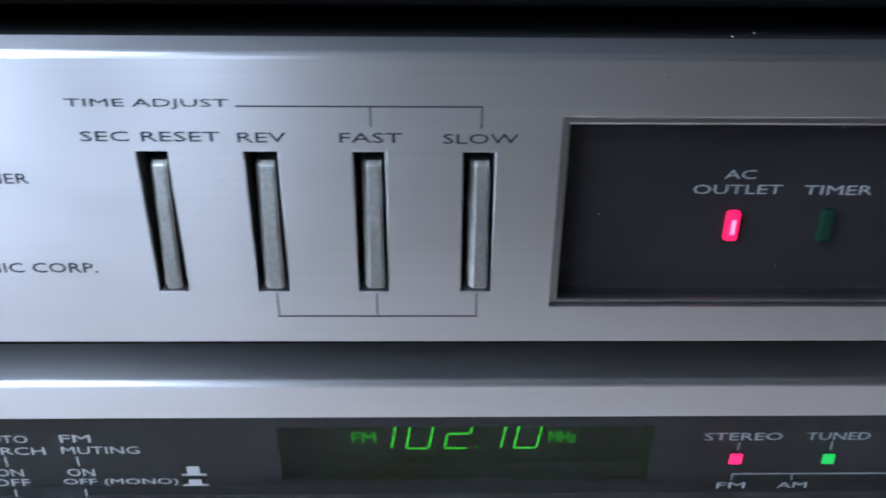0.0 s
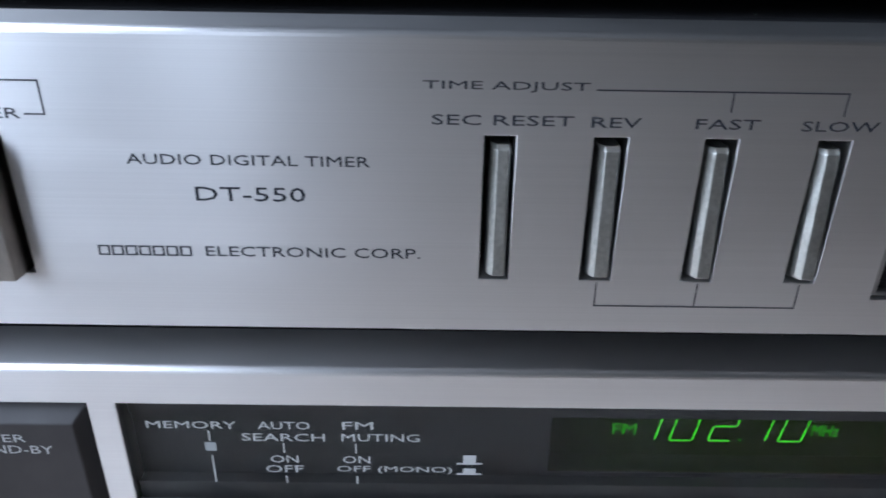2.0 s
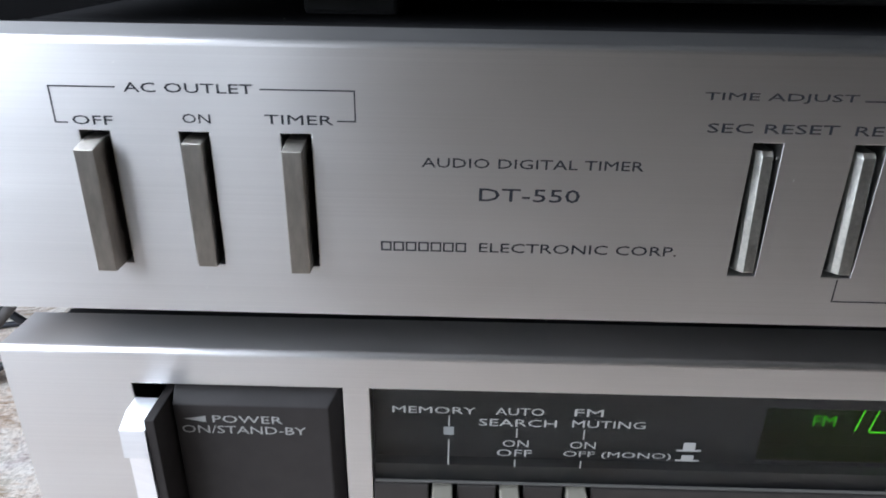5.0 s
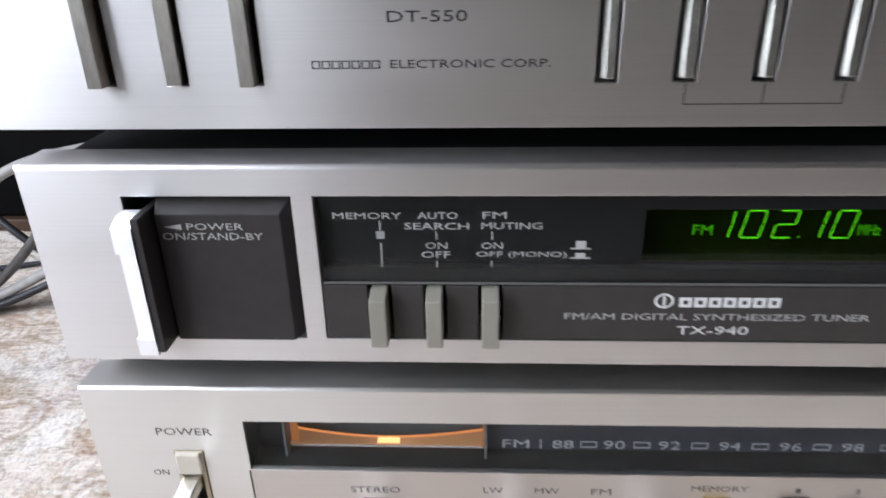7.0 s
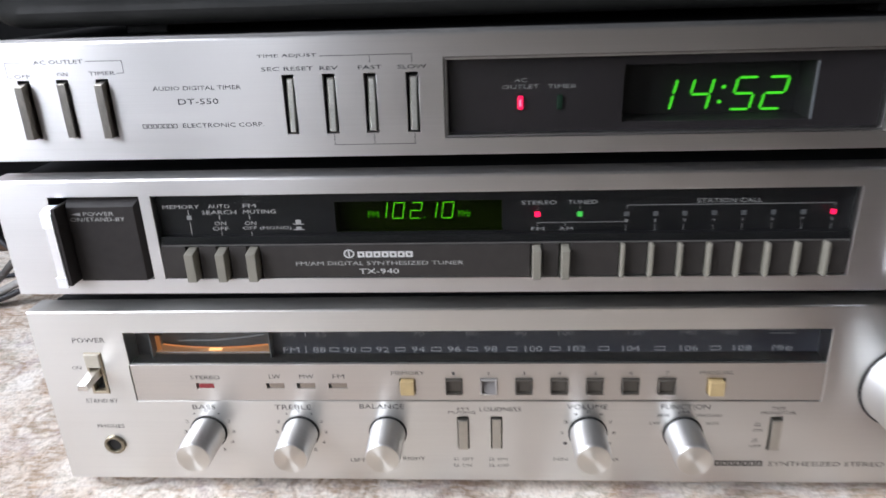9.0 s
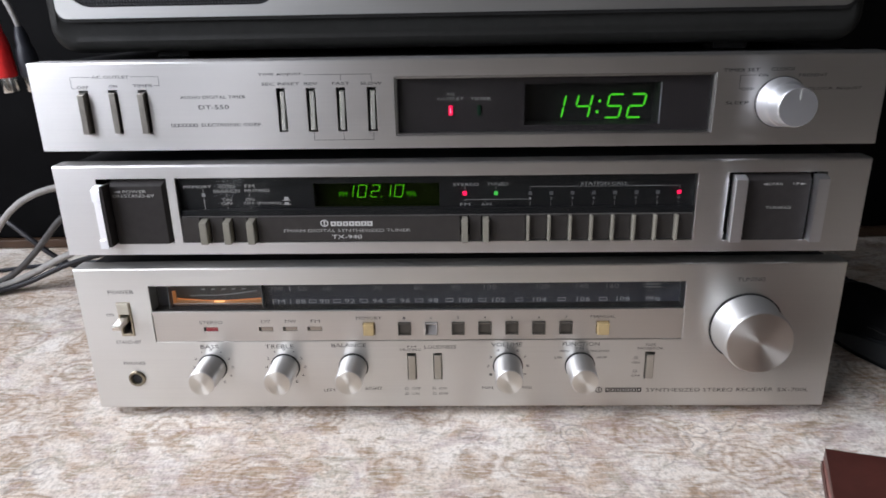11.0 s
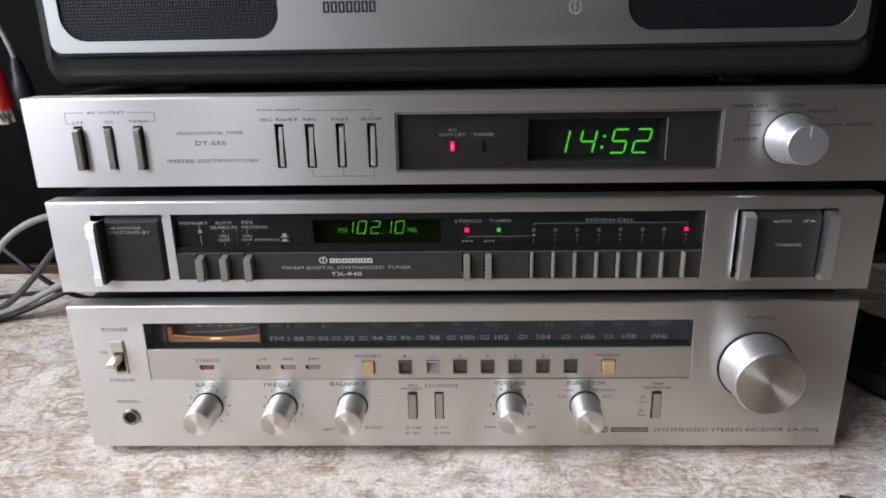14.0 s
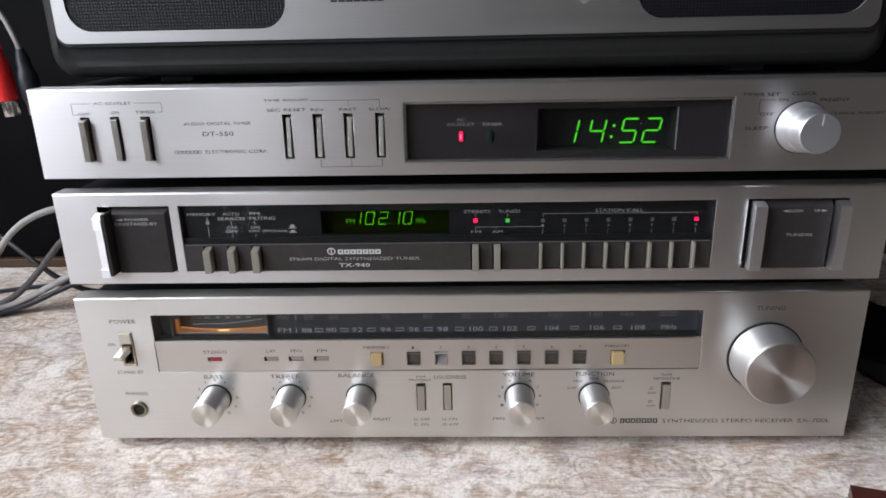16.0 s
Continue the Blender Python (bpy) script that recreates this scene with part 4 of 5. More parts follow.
for n_mhz, fx in zip(range(88, 109, 2), FM_X):
    w = 2.85 if n_mhz < 100 else 3.7
    lettering(str(n_mhz), deep(fx) - w, deep(fx) + w, 67.6, 70.4, dial, DY, DIAL_INK)
lettering("FM", deep(-99.9), deep(-92.9), 67.6, 70.4, dial, DY, DIAL_INK)
lettering("MHz", deep(106.0), deep(114.0), 67.6, 70.4, dial, DY, DIAL_INK)
marks = [(deep(-89.9) - 0.2, deep(-89.9) + 0.2, 67.4, 70.6), (deep(-89.5) - 0.2, deep(-89.5) + 0.2, 75.6, 78.4)]
for a, b in zip(FM_X, FM_X[1:]):
    c = deep((a + b) / 2)
    marks += [(c - 2.2, c + 2.2, 68.0, 68.35), (c - 2.2, c + 2.2, 69.75, 70.1), (c - 2.2, c - 1.9, 68.35, 69.75), (c + 1.9, c + 2.2, 68.35, 69.75)]
lines(marks, dial, DY, DIAL_INK)
MW_X = [-82.7, -68.9, -40.8, -18.3, 2.3, 21.1, 49.9, 71.2, 87.6]
lettering("MW", deep(-96.6) - 3.6, deep(-96.6) + 3.6, 75.5, 78.1, dial, DY, GREY_INK)
for khz, fx in zip(("55", "60", "70", "80", "90", "100", "120", "140", "160"), MW_X):
    w = 2.6 if len(khz) < 3 else 3.5
    lettering(khz, deep(fx) - w, deep(fx) + w, 75.6, 78.1, dial, DY, GREY_INK)
lines([(deep(109.0) - 5.0, deep(109.0) + 5.0, 75.8, 76.4), (deep(109.0) - 5.0, deep(109.0) + 5.0, 77.4, 78.0)], dial, DY, GREY_INK)


def lit_shelf():
    """Amber light guide: brightest over its lamp, fading along x."""
    m = worn("amber_light_guide", (0.30, 0.16, 0.08), 0.4, 0.4, 50, 0.15)
    n, l, b = nodes_of(m)
    co, sep, along, power = (n.new("ShaderNode" + k) for k in ("TexCoord", "SeparateXYZ", "MapRange", "Math"))
    l.new(co.outputs["Object"], sep.inputs[0])
    along.inputs[1].default_value, along.inputs[2].default_value = -0.161, -0.107
    l.new(sep.outputs["X"], along.inputs[0])
    fall = ramp(m, along.outputs[0], [(0.0, (0.6,) * 3), (0.1, (0.4,) * 3), (0.35, (0.45,) * 3), (0.52, (1.0,) * 3), (0.7, (0.7,) * 3), (1.0, (0.55,) * 3)])
    power.operation = "MULTIPLY"
    power.inputs[1].default_value = 0.36
    l.new(fall, power.inputs[0])
    b.inputs["Emission Color"].default_value = (1.0, 0.48, 0.2, 1)
    l.new(power.outputs[0], b.inputs["Emission Strength"])
    return m


def shelf_back(x):
    return 11.0 + 3.6 * ((x + 134) / 26.5) ** 2


def shelf_mesh():
    """A thin shelf with a straight front and a back edge that bows forward."""
    bm = bmesh.new()
    xs = [-160.4 + 52.7 * i / 18 for i in range(19)]
    rows = [[bm.verts.new((x, 8.0, z)) for x in xs] for z in (68.5, 69.1)]
    backs = [[bm.verts.new((x, shelf_back(x), z)) for x in xs] for z in (68.5, 69.1)]
    for i in range(18):
        for k in (0, 1):
            bm.faces.new([rows[k][i], rows[k][i + 1], backs[k][i + 1], backs[k][i]])
        bm.faces.new([rows[0][i], rows[0][i + 1], rows[1][i + 1], rows[1][i]])
        bm.faces.new([backs[0][i], backs[0][i + 1], backs[1][i + 1], backs[1][i]])
    bmesh.ops.recalc_face_normals(bm, faces=bm.faces)
    return bm


SHELF = lit_shelf()
# dial colour lightened to carry the light inside the meter
LIT_METER_FACE = worn("blue_grey_lit_face", (0.13, 0.145, 0.15), 0.4, 0.4, 50, 0.15)
meter = part("tuning_meter", join(box(-161.0, -107.1, 15.9, 16.6, 61.2, 83.4), box(-161.1, -160.5, 5.0, 15.9, 61.2, 83.4), box(-107.6, -107.0, 5.0, 15.9, 61.2, 83.4), box(-160.5, -107.6, 10.2, 15.9, 61.2, 61.8)), LIT_METER_FACE, dial, "amber lit signal meter")
part("light_guide", shelf_mesh(), SHELF, meter, "glowing amber shelf")
part("lamp_edge", tube([(x, shelf_back(x) - 0.1, 69.2) for x in (-160, -152, -143, -134, -126, -117, -108)], 0.3, 8), AMBER, meter, "bright amber back edge")
part("lamp", box(-136.6, -130.6, 8.4, 10.6, 69.15, 69.4, 0.08), AMBER_HOT, meter, "glowing lamp")
part("front_lip", box(-160.4, -107.7, 7.8, 7.98, 68.5, 68.8), PALE_LINE, meter, "pale front lip")
part("lamp_post", box(-160.3, -158.4, 9.0, 10.0, 69.15, 76.0, 0.1), DIM_AMBER, meter, "amber glowing corner post")
part("side_edge", box(-108.1, -107.65, 6.8, 7.2, 69.15, 82.0), DIM_AMBER, meter, "amber glowing side edge")
part("needle", tube([(-153, 15.3, 70.4), (-145, 15.3, 70.9), (-138, 15.3, 70.3), (-130, 15.3, 71.2), (-120, 15.3, 72.3), (-113, 15.3, 73.4)], 0.28, 8), PALE_LINE, meter, "pale meter line")
lines([(-146 + 6 * i, -143.6 + 6 * i, 74.0, 74.7) for i in range(5)], meter, 15.7, PALE_LINE)

# strip with keys
x0, x1, z0, z1 = SX_S
strip = part("key_strip", panel(x0 + 0.15, x1 - 0.15, 0.5, 3.4, z0 + 0.15, z1 - 0.1, [(-141.2, -133.2, 54.5, 57.1), (-109.6, -101.6, 54.5, 57.1), (-95.9, -87.8, 54.5, 57.1), (-81.9, -73.7, 54.5, 57.1), (-50.5, -43.5, 51.6, 59.4), (80.1, 87.7, 51.6, 59.4)] + [(-30.6 + 15.05 * i, -23.2 + 15.05 * i, 51.6, 59.4) for i in range(7)], 0.15, 0.15), STRIP, sx, "satin rose-silver strip")
part("strip_backing", box(x0 + 0.3, x1 - 0.3, 3.5, 3.9, z0 + 0.2, 60.0), VOID, strip)
part("indicator_lens", box(-140.2, -133.3, 0.7, 3.4, 54.5, 56.9, 0.3), LENS_RED, strip, "dull red lens")
for a, b in ((-108.3, -101.7), (-94.6, -87.9), (-80.6, -73.8)):
    part("indicator_lens", box(a, b, 0.7, 3.4, 54.6, 57.0, 0.3), LENS_TAN, strip, "tan unlit lens")
part("memory_key", box(-50.0, -44.0, -2.0, 3.4, 52.2, 59.0, 0.35), CREAM, strip, "cream yellow square key")
part("manual_key", box(80.7, 87.1, -2.0, 3.4, 51.8, 58.6, 0.35), CREAM, strip, "cream yellow square key")
for i in range(7):
    a = -30.6 + 15.05 * i
    clear = i == 1
    core = box(a + 0.75, a + 6.65, 0.5, 3.3, 52.5, 58.6, 0.3)
    if clear:
        for v in core.verts:
            if v.co.y < 2:
                v.co.y += 0.35 * (v.co.z - 55.5) - 0.25 * (v.co.x - a - 3.7)
    key = part("preset_key", core, CLEAR_KEY if clear else SMOKED_KEY, strip, "clear pressed preset key" if clear else "smoked preset key")
    part("key_rim", panel(a + 0.1, a + 7.3, -0.9, 3.3, 51.8, 59.2, [(a + 0.75, a + 6.65, 52.5, 58.6)], 0.25, 0.25), KEY_RIM if clear else RIM_SMOKE, key, "clear rim")
    lettering(str(i + 1), a + 3.0, a + 4.3, 61.2, 62.8, strip, 0.44, FAINT_INK)
lettering("STEREO", -143.3, -130.0, 59.2, 61.2, strip, 0.44, FAINT_INK)
lettering("LW", -107.9, -102.8, 59.6, 61.6, strip, 0.44, FAINT_INK)
lettering("MW", -94.4, -88.0, 59.6, 61.6, strip, 0.44, FAINT_INK)
lettering("FM", -79.7, -74.5, 59.6, 61.6, strip, 0.44, FAINT_INK)
lettering("MEMORY", -54.0, -39.5, 61.3, 63.2, strip, 0.44, FAINT_INK)
lettering("MANUAL", 76.8, 90.6, 61.2, 63.0, strip, 0.44, FAINT_INK)

# power switch and phones socket
sw = part("power_switch", panel(SX_P[0] + 0.1, SX_P[1] - 0.1, -0.5, 2.5, SX_P[2] + 0.1, SX_P[3] - 0.1, [(SX_P[0] + 1.3, SX_P[1] - 1.3, SX_P[2] + 1.5, SX_P[3] - 7.0)], 0.3, 0.3), BEZEL, sx, "bronze coloured switch bezel")
lv = box(-187.4, -182.8, -12.0, 6, 61.6, 66.2, 0.45)
for v in lv.verts:
    if v.co.y < 0:
        v.co.z += -0.10 * v.co.y * -1.0 - (0.9 if v.co.z > 64 else -0.9)
part("toggle", lv, NICKEL, sw, "nickel toggle lever switched on")
part("upper_block", box(-188.5, -181.7, -1.6, 4, 66.2, 73.0, 0.6), IVORY, sw, "ivory switch block")
lettering("POWER", -192.5, -177.8, 78.3, 80.6, sx, -0.06, FAINT_INK)
lettering("ON", -195.8, -191.6, 64.8, 66.6, sx, -0.06, FAINT_INK)
lettering("STAND-BY", -193.3, -178.5, 47.4, 49.5, sx, -0.06, FAINT_INK)
lettering("PHONES", -191.2, -178.5, 33.8, 35.8, sx, -0.06, FAINT_INK)
jack = part("phones_socket", lathe(-184.8, 24.9, [(4.9, -0.05), (4.9, -1.0), (4.5, -1.5), (3.5, -1.3), (3.1, -0.6), (3.1, -0.05)], 32), BRONZE, sx, "dark bronze phones socket ring", 40)
part("socket_hole", lathe(-184.8, 24.9, [(3.12, -0.06), (0, -0.06)], 24), VOID, jack)

# knobs of the receiver
KZ = 31.9
for kx in (-139.3, -96.8, -57.2, 31.2, 72.0):
    knob(kx, KZ, sx, 7.6, 17.6, 8.5, "control_knob", [(7.9, -0.9), (7.75, -8.0), (7.6, -17.9), (7.45, -18.5), (7.1, -18.8)])
knob(161.9, 55.5, sx, 18.2, 20.5, 20.0, "tuning_knob", [(19.2, -0.9), (18.9, -2.5), (18.6, -3.2), (18.0, -19.2), (17.8, -20.0), (17.2, -20.5)])


def scale_marks(kx, n, step, r, first=0, skip=()):
    for i in range(-n, n + 1):
        if i in skip:
            continue
        a = radians(step * i)
        px, pz = kx + r * math.sin(a), KZ + r * math.cos(a)
        if abs(i) == 1:
            lines([(px - 0.35, px + 0.35, pz - 0.3, pz + 0.3)], sx)
        else:
            lettering(str(abs(i) + first), px - 0.8, px + 0.8, pz - 0.75, pz + 0.75, sx, -0.06, FAINT_INK)


for kx in (-138.9, -96.6):
    scale_marks(kx, 5, 30, 11.2, 0, (-5, -4))
for i in range(9):
    a = radians(-120 + 30 * i)
    lettering(str(i + 1), 31.2 + 11.2 * math.sin(a) - 0.8, 31.2 + 11.2 * math.sin(a) + 0.8, KZ + 11.2 * math.cos(a) - 0.75, KZ + 11.2 * math.cos(a) + 0.75, sx, -0.06, FAINT_INK)
lettering("BASS", -144.7, -134.1, 44.0, 46.3, sx, -0.06, FAINT_INK)
lettering("TREBLE", -107.3, -90.7, 43.9, 46.3, sx, -0.06, FAINT_INK)
lettering("BALANCE", -69.0, -49.2, 44.3, 46.7, sx, -0.06, FAINT_INK)
lettering("FM", -25.7, -20.9, 43.6, 45.0, sx, -0.06, FAINT_INK)
lettering("MUTING", -29.8, -17.9, 41.7, 43.2, sx, -0.06, FAINT_INK)
lettering("LOUDNESS", -16.0, 1.9, 43.0, 45.2, sx, -0.06, FAINT_INK)
lettering("VOLUME", 21.7, 39.2, 44.2, 46.7, sx, -0.06, FAINT_INK)
lettering("FUNCTION", 61.9, 82.4, 44.2, 46.7, sx, -0.06, FAINT_INK)
lettering("TAPE", 107.9, 113.9, 43.9, 45.5, sx, -0.06, FAINT_INK)
lettering("MONITOR", 104.1, 118.4, 41.6, 43.2, sx, -0.06, FAINT_INK)
for words, px, pz, w in (("LW", 59.9, 37.0, 2.3), ("MW", 63.2, 41.0, 2.6), ("FM", 71.6, 42.6, 2.2), ("PHONO", 82.6, 41.0, 5.4), ("AUX", 84.2, 37.0, 2.9)):
    lettering(words, px - w, px + w, pz - 0.75, pz + 0.75, sx, -0.06, FAINT_INK)
lettering("LEFT", -75.4, -68.6, 15.6, 17.4, sx, -0.06, FAINT_INK)
lettering("RIGHT", -51.1, -41.2, 16.7, 18.5, sx, -0.06, FAINT_INK)
lettering("MIN", 16.6, 22.8, 16.8, 18.5, sx, -0.06, FAINT_INK)
lettering("MAX", 39.7, 45.4, 16.8, 18.5, sx, -0.06, FAINT_INK)
for (a, b), out in zip(PUSH, (2.2, 0.9, 1.6)):
    part("push_switch", box(a + 0.5, b - 0.5, -out, 9, 24.0, 39.4, 0.4), SWITCH, sx, "pale metal push switch")
for bx in (-28.4, -12.4):
    words = ("OFF", "ON") if bx < -20 else ("ON", "OFF")
    for (z, wd) in zip((17.4, 13.9), words):
        lettering(wd, bx + 4.0, bx + 4.0 + (5.4 if wd == "OFF" else 4.4), z - 0.7, z + 0.8, sx, -0.06, FAINT_INK)
        lines([(bx, bx + 2.6, z - 0.6, z - 0.4), (bx + 0.4, bx + 0.6, z - 0.4, z + 0.6), (bx + 2.0, bx + 2.2, z - 0.4, z + 0.6), (bx + 0.4, bx + 2.2, z + 0.6, z + 0.8)], sx)
for z, wd in ((33.6, "ON"), (25.2, "OFF")):
    lettering(wd, 101.2, 105.4 if wd == "ON" else 106.2, z - 0.7, z + 0.7, sx, -0.06, FAINT_INK)
    lines([(101.8, 104.6, z + 2.2, z + 2.4), (102.3, 102.5, z + 2.4, z + 3.5), (103.9, 104.1, z + 2.4, z + 3.5), (102.3, 104.1, z + 3.5, z + 3.7)], sx)
ring_mark(83.5, 16.0, 2.0, 2.0, sx, -0.02, FAINT_INK)
brand_bars(7, 87.0, 108.0, 14.5, 17.4, sx, -0.03, FAINT_INK)
lettering("SYNTHESIZED STEREO RECEIVER", 110.5, 182.1, 14.6, 17.0, sx, -0.06, FAINT_INK)
lettering("SX-700L", 184.4, 202.0, 14.5, 16.9, sx, -0.06, FAINT_INK)
lettering("TUNING", 154.4, 169.2, 82.4, 84.8, sx, -0.06, FAINT_INK)

# ================= speaker unit on top =================
ph = thing("portable_radio", "grey-black portable radio with a silver front plate, standing on the timer", "radio", 202.3, 0.0075)


def case_body():
    rings = []
    for y, inset in ((21.0, 8.0), (19.8, 6.0), (20.5, 3.0), (23.5, 0.6), (28.0, 0.0), (120.0, 0.0), (195.0, 3.0), (200.0, 8.0)):
        rings.append([(px, y, pz) for px, pz in rounded(-208.2 + inset, 210.0 - inset, 206.0 + inset, 372.0 - inset, 13 - inset * 0.5, 8)])
    return loft(rings)


part("case", case_body(), CASE, ph, "grey-black plastic case", 40)
OUT = rounded(-200.2, 202.3, 223.3, 356, 5.5)
HOLE_L = rounded(-193.6, -83.4, 228.8, 345, 12.5)
HOLE_R = rounded(87.4, 196.6, 229.6, 345, 12.5)
part("front_plate", cutout(OUT, [HOLE_L, HOLE_R], 17.4, 19.0), PLATE, ph, "brushed silver front plate", 30)
part("plate_groove", cutout(rounded(-201.6, 203.7, 221.6, 358, 6.5), [], 18.9, 20.6), VOID, ph)
for hole in (HOLE_L, HOLE_R):
    pts = [(px, pz) for px, pz in hole]
    part("grille", cutout(pts, [], 18.3, 18.8), GRILLE, ph, "black woven speaker grille")
brand_bars(7, -61.2, -34.7, 240.3, 245.6, ph, 17.3, INK, weight=0.17)
ring_mark(62.0, 240.9, 3.2, 3.6, ph, 17.35, GREY_INK)
for fx in (-150, 150):
    for fy in (45, 170):
        part("foot", box(fx - 9, fx + 9, fy - 9, fy + 9, 202.3, 207.5, 1.0), RUBBER, ph)


# ================= cables and loose things =================
def cable(name, label, points, r, material):
    ob = thing(name, label, "cable", 0)
    part("sheath", tube(points, r), material, ob, smooth=60)
    return ob


cable("cable", "light grey cable bowing out from behind the tuner", [(-190, 255, 84), (-260, 238, 94), (-330, 206, 94), (-362, 198, 84), (-382, 194, 66), (-398, 188, 40), (-408, 178, 14), (-430, 160, 2.9), (-520, 90, 2.4)], 2.8, GREY_CABLE)
cable("cable", "dark grey cable curving down to the cloth", [(-190, 258, 78), (-262, 236, 84), (-325, 207, 76), (-345, 203, 56), (-362, 201, 36), (-384, 199, 15), (-408, 194, 3.4), (-450, 180, 2.4), (-560, 120, 2.4)], 2.8, DARK_CABLE)
cable("cable", "pale grey cable lying across the cloth", [(-190, 262, 34), (-262, 238, 42), (-325, 208, 37), (-352, 203, 24), (-380, 199, 10), (-404, 190, 3.0), (-470, 150, 2.5), (-560, 90, 2.5)], 3.0, GREY_CABLE)
cable("cable", "thin black cable lying on the cloth", [(-190, 262, 26), (-262, 236, 32), (-325, 206, 28), (-352, 200, 17), (-380, 195, 5), (-405, 184, 2.3), (-470, 140, 2.2), (-560, 80, 2.2)], 2.3, BLACK_CABLE)
cable("cable", "black cable crossing behind the grey cables", [(-500, 262, 2.3), (-460, 255, 40), (-425, 236, 66), (-396, 222, 56), (-366, 214, 32), (-340, 216, 12), (-310, 228, 2.6), (-250, 245, 2.3), (-190, 262, 2.3)], 2.3, BLACK_CABLE)
cable("cable", "thin dark blue cable flat on the cloth", [(-520, 205, 1.7), (-450, 236, 1.7), (-415, 250, 1.7), (-380, 262, 1.7), (-300, 270, 1.7), (-230, 275, 1.7)], 1.7, BLUE_BLACK)
for ob in [o for o in scene.objects if o.name.split(".")[0] == "cable"]:
    ob["group"] = "cables beside the stack"


def plug(name, label, x, y, z, colour, cord, long=46):
    """A phono plug hanging tip down, with its cord running up and away."""
    ob = thing(name, label, "audio plug", 0, 0, pose(x / 1000, y / 1000, z / 1000, 0, -4, 0))
    def turn(profile, sides=20):
        b = lathe(0, 0, profile, sides)
        bmesh.ops.transform(b, matrix=pose(0, 0, 0, 90, 0, 0), verts=b.verts)
        return b
    part("grip", turn([(0, 0), (5.3, 0), (6.0, 1.5), (5.9, 0.42 * long), (5.3, 0.56 * long), (4.3, 0.62 * long), (4.0, 0.8 * long), (2.4, long), (0, long)]), colour, ob, smooth=35)
    part("tip", turn([(0, -9), (4.6, -9), (5.0, -8.2), (5.0, -0.2), (0, -0.1)]), NICKEL, ob, "nickel collar", 35)
    part("cord", tube(cord, 1.7), GREY_CABLE, ob, smooth=60)
    return ob


plug("phono_plug", "red phono plug with a nickel collar hanging beside the stack", -275, 82, 191, RED_PLASTIC, [(0, 0, 40), (-1, 0, 50), (-8, 2, 66), (-30, 6, 90), (-70, 12, 96), (-110, 20, 40), (-125, 26, -80), (-128, 30, -185)], 42)
plug("phono_plug", "dark phono plug with a nickel collar hanging beside the stack", -262, 86, 191, BLUE_BLACK, [(0, 0, 28), (-1, 0, 38), (-8, 2, 58), (-30, 6, 84), (-74, 14, 88), (-116, 24, 34), (-131, 30, -80), (-134, 34, -186)], 30)


def mouse():
    ob = thing("computer_mouse", "black computer mouse with glossy grey side, lying on the cloth", "mouse", 0, 0, pose(0.291, 0.098, 0, 0, 0, 14))
    rings = []
    for t, w, h in ((-58, 14, 8), (-54, 24, 14), (-44, 30, 21), (-25, 33, 28), (0, 33, 32), (25, 31, 30), (42, 28, 24), (52, 21, 16), (57, 12, 9)):
        ring = []
        for i in range(28):
            a = 2 * math.pi * i / 28
            c, s = math.cos(a), math.sin(a)
            px = w * math.copysign(abs(c) ** 0.75, c)
            pz = max(1.0, h * max(0.0, s) ** 0.8 if s > 0 else 1.0)
            ring.append((px * (1.0 - 0.08 * max(0, s)), t, pz if s > 0 else 1.0 + 0.001 * i))
        rings.append(ring)
    part("shell", loft(rings), MOUSE_BLACK, ob, "black plastic shell", 50)
    grey = []
    for t, w, z0, z1 in ((-57, 12, 4, 9), (-52, 24.8, 4, 15), (-42, 31.2, 4, 18), (-24, 34.2, 4, 16), (-6, 34.4, 5, 11)):
        grey.append([(-w, t, z0), (w * 0.75, t, z0), (w * 0.75, t, z0 + 0.5), (-w * 0.9, t, z1), (-w, t, z1 - 1)])
    part("side_grip", loft(grey), MOUSE_GLOSS, ob, "glossy grey grip", 40)
    wheel = lathe(0, 0, [(0, -4), (9, -4), (10, -3), (10, 3), (9, 4), (0, 4)], 24)
    bmesh.ops.transform(wheel, matrix=Matrix.Translation((0, 34, 22)) @ pose(0, 0, 0, 0, 0, 90), verts=wheel.verts)
    part("wheel", wheel, RUBBER, ob, smooth=40)
    # bright tubes laid on the shell as its long highlights
    for k in (0.0, 3.2):
        part("highlight_line", tube([(-27 + k, -24, 20.8), (-25 + k, -31, 20.6), (-20 + k, -44, 18.2), (-14.5 + k, -54, 12.7)], 0.5), BRIGHT, ob, "thin bright line standing in for a highlight")
    part("cord", tube([(14, 46, 12), (26, 52, 12), (40, 56, 11), (45, 68, 8.5), (44, 82, 6), (40, 95, 3.4), (22, 112, 2.4), (-60, 124, 2.3)], 2.3), BLACK_CABLE, ob, smooth=60)
    return ob


mouse()


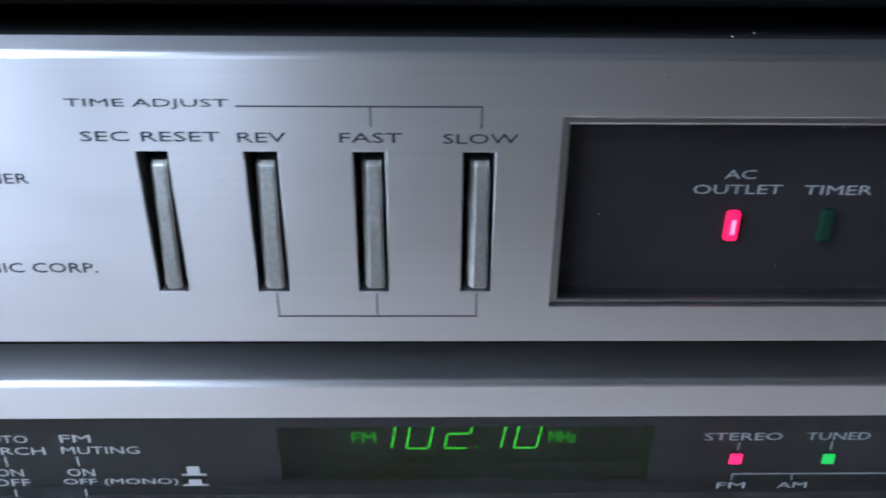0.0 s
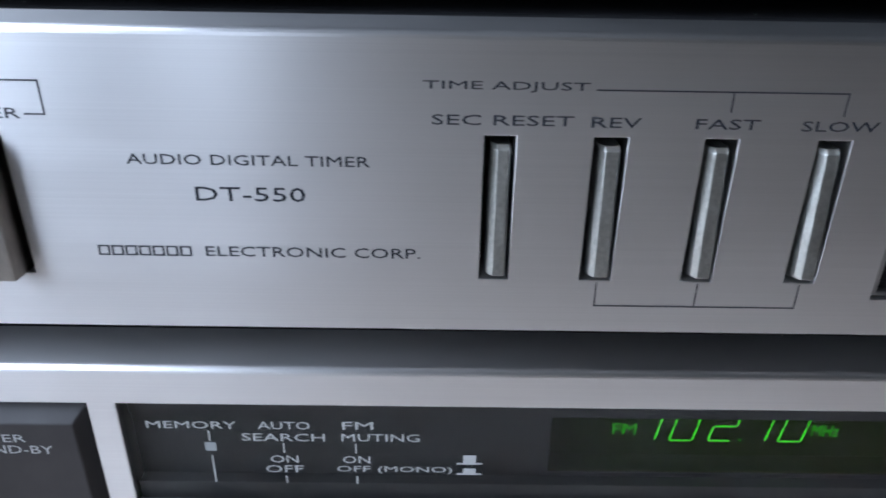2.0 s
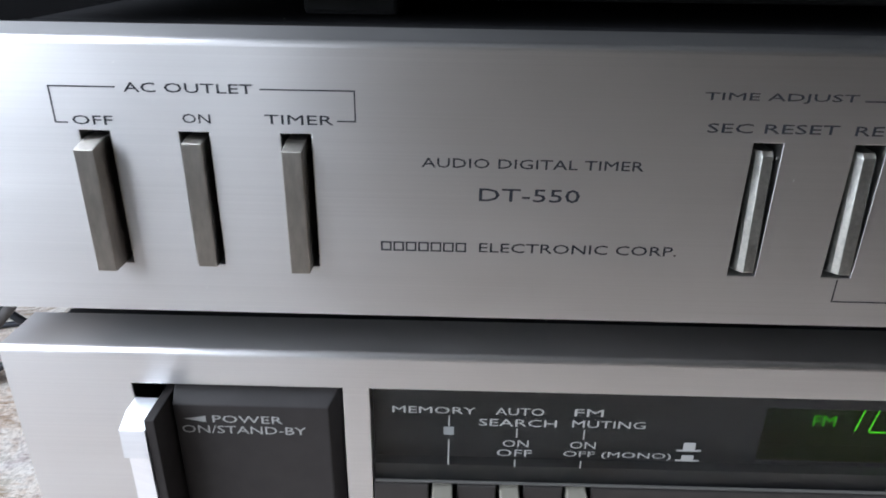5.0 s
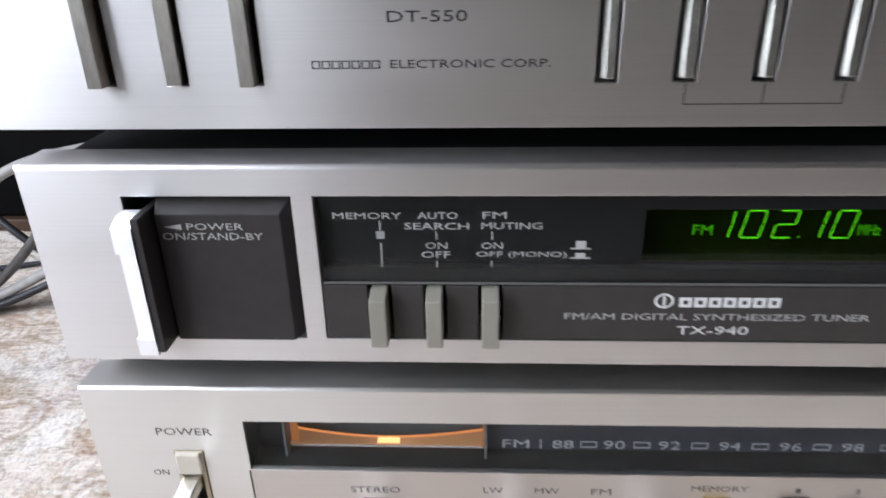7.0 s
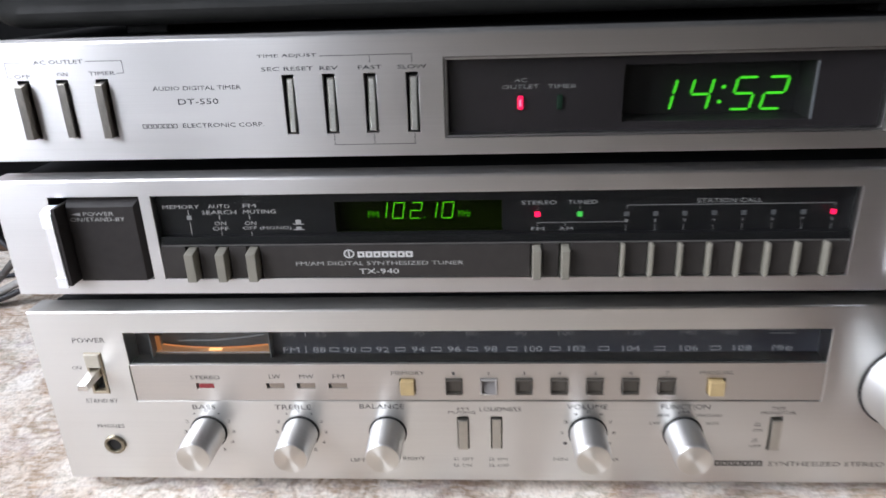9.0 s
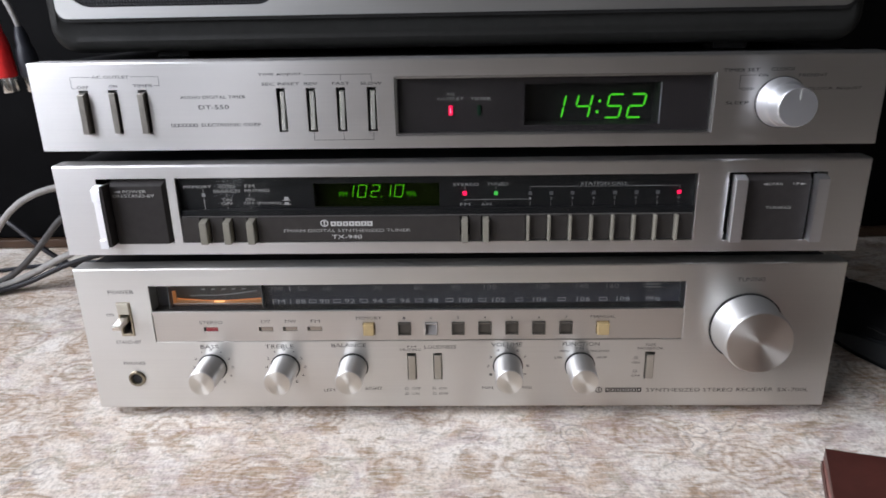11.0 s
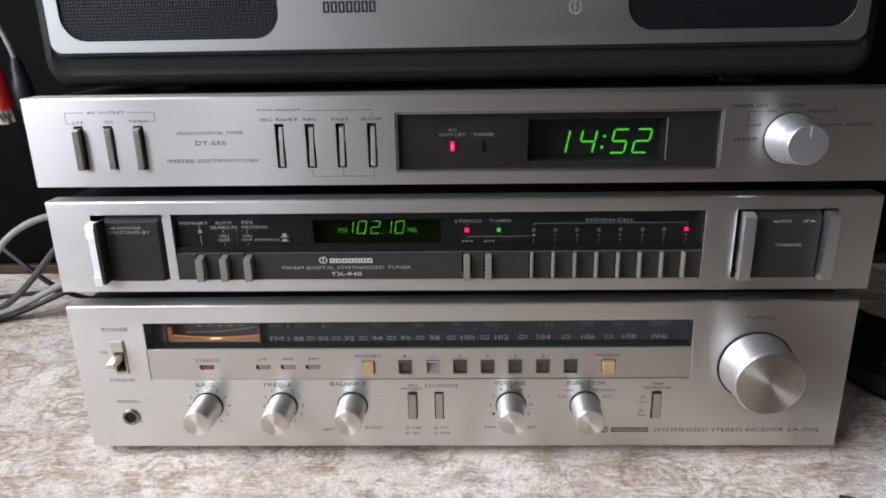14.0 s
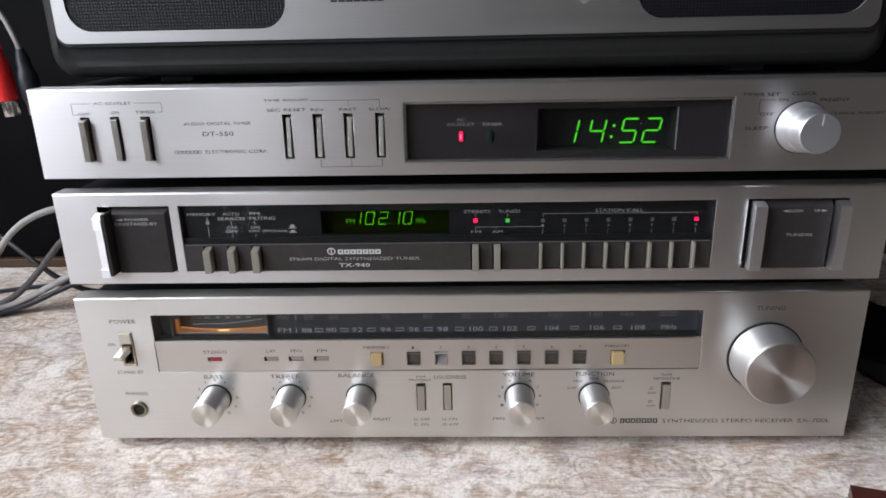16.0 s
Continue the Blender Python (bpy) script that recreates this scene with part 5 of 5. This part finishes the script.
def wallet():
    ob = thing("wallet", "folded brown leather wallet lying on the cloth", "wallet", 0, 0, pose(0.187, -0.0505, 0, 0, 0, -20.5))
    for name, z0, z1, inset, material, label in (("back_leaf", 0.2, 4.6, 0.0, LEATHER, ""), ("inner_leaf", 4.7, 7.4, 1.8, LEATHER_EDGE, "raw paler leather edges"), ("front_leaf", 7.5, 12.4, 0.6, LEATHER, "glossy worn front leaf")):
        bm = bmesh.new()
        nx, ny = 16, 14
        rows = []
        for k in (0, 1):
            grid = []
            for j in range(ny + 1):
                row = []
                for i in range(nx + 1):
                    x = inset + (112 - 2 * inset) * i / nx
                    y = -inset - (92 - 2 * inset) * j / ny
                    bend = 1.6 * math.sin(i / nx * 3.0) * (z0 > 7) + 0.7 * noise.noise((x * 0.03, y * 0.03, z0)) * (z0 > 4)
                    row.append(bm.verts.new((x, y, (z0, z1)[k] + bend)))
                grid.append(row)
            rows.append(grid)
        for k in (0, 1):
            for j in range(ny):
                for i in range(nx):
                    bm.faces.new([rows[k][j][i], rows[k][j][i + 1], rows[k][j + 1][i + 1], rows[k][j + 1][i]])
        rim = [(0, i) for i in range(nx)] + [(j, nx) for j in range(ny)] + [(ny, i) for i in range(nx, 0, -1)] + [(j, 0) for j in range(ny, 0, -1)]
        for q in range(len(rim)):
            a, b = rim[q], rim[(q + 1) % len(rim)]
            bm.faces.new([rows[0][a[0]][a[1]], rows[0][b[0]][b[1]], rows[1][b[0]][b[1]], rows[1][a[0]][a[1]]])
        part(name, bm, material, ob, label, 50)
    bm = bmesh.new()
    nx, ny = 20, 8
    rows = []
    for k in (0, 1):
        grid = []
        for j in range(ny + 1):
            row = []
            for i in range(nx + 1):
                u, v = i / nx, j / ny
                x = 40 + 70 * u
                depth = 9 + 15 * u + 3.5 * math.sin(9 * u) + 2 * math.sin(21 * u + 1)
                swell = 2.6 * math.sin(math.pi * min(1, v * 1.1)) * min(1, 3 * u) + 0.6 * noise.noise((x * 0.09, v * 3, 5))
                row.append(bm.verts.new((x, -1.4 - depth * v, 12.6 + 1.6 * math.sin((x / 112) * 3.0) + k * (0.7 + swell))))
            grid.append(row)
        rows.append(grid)
    for k in (0, 1):
        for j in range(ny):
            for i in range(nx):
                bm.faces.new([rows[k][j][i], rows[k][j][i + 1], rows[k][j + 1][i + 1], rows[k][j + 1][i]])
    rim = [(0, i) for i in range(nx)] + [(j, nx) for j in range(ny)] + [(ny, i) for i in range(nx, 0, -1)] + [(j, 0) for j in range(ny, 0, -1)]
    for q in range(len(rim)):
        a, b = rim[q], rim[(q + 1) % len(rim)]
        bm.faces.new([rows[0][a[0]][a[1]], rows[0][b[0]][b[1]], rows[1][b[0]][b[1]], rows[1][a[0]][a[1]]])
    part("flap", bm, LEATHER, ob, "creased flap with a wavy worn edge", 60)
    part("spine", tube([(3.6, -0.5, 6.5), (3.2, -20, 6.8), (3.0, -46, 6.6), (3.2, -70, 6.4), (3.6, -91.5, 6.5)], 3.2, 12), LEATHER_EDGE, ob, "paler worn spine", 60)
    return ob


wallet()
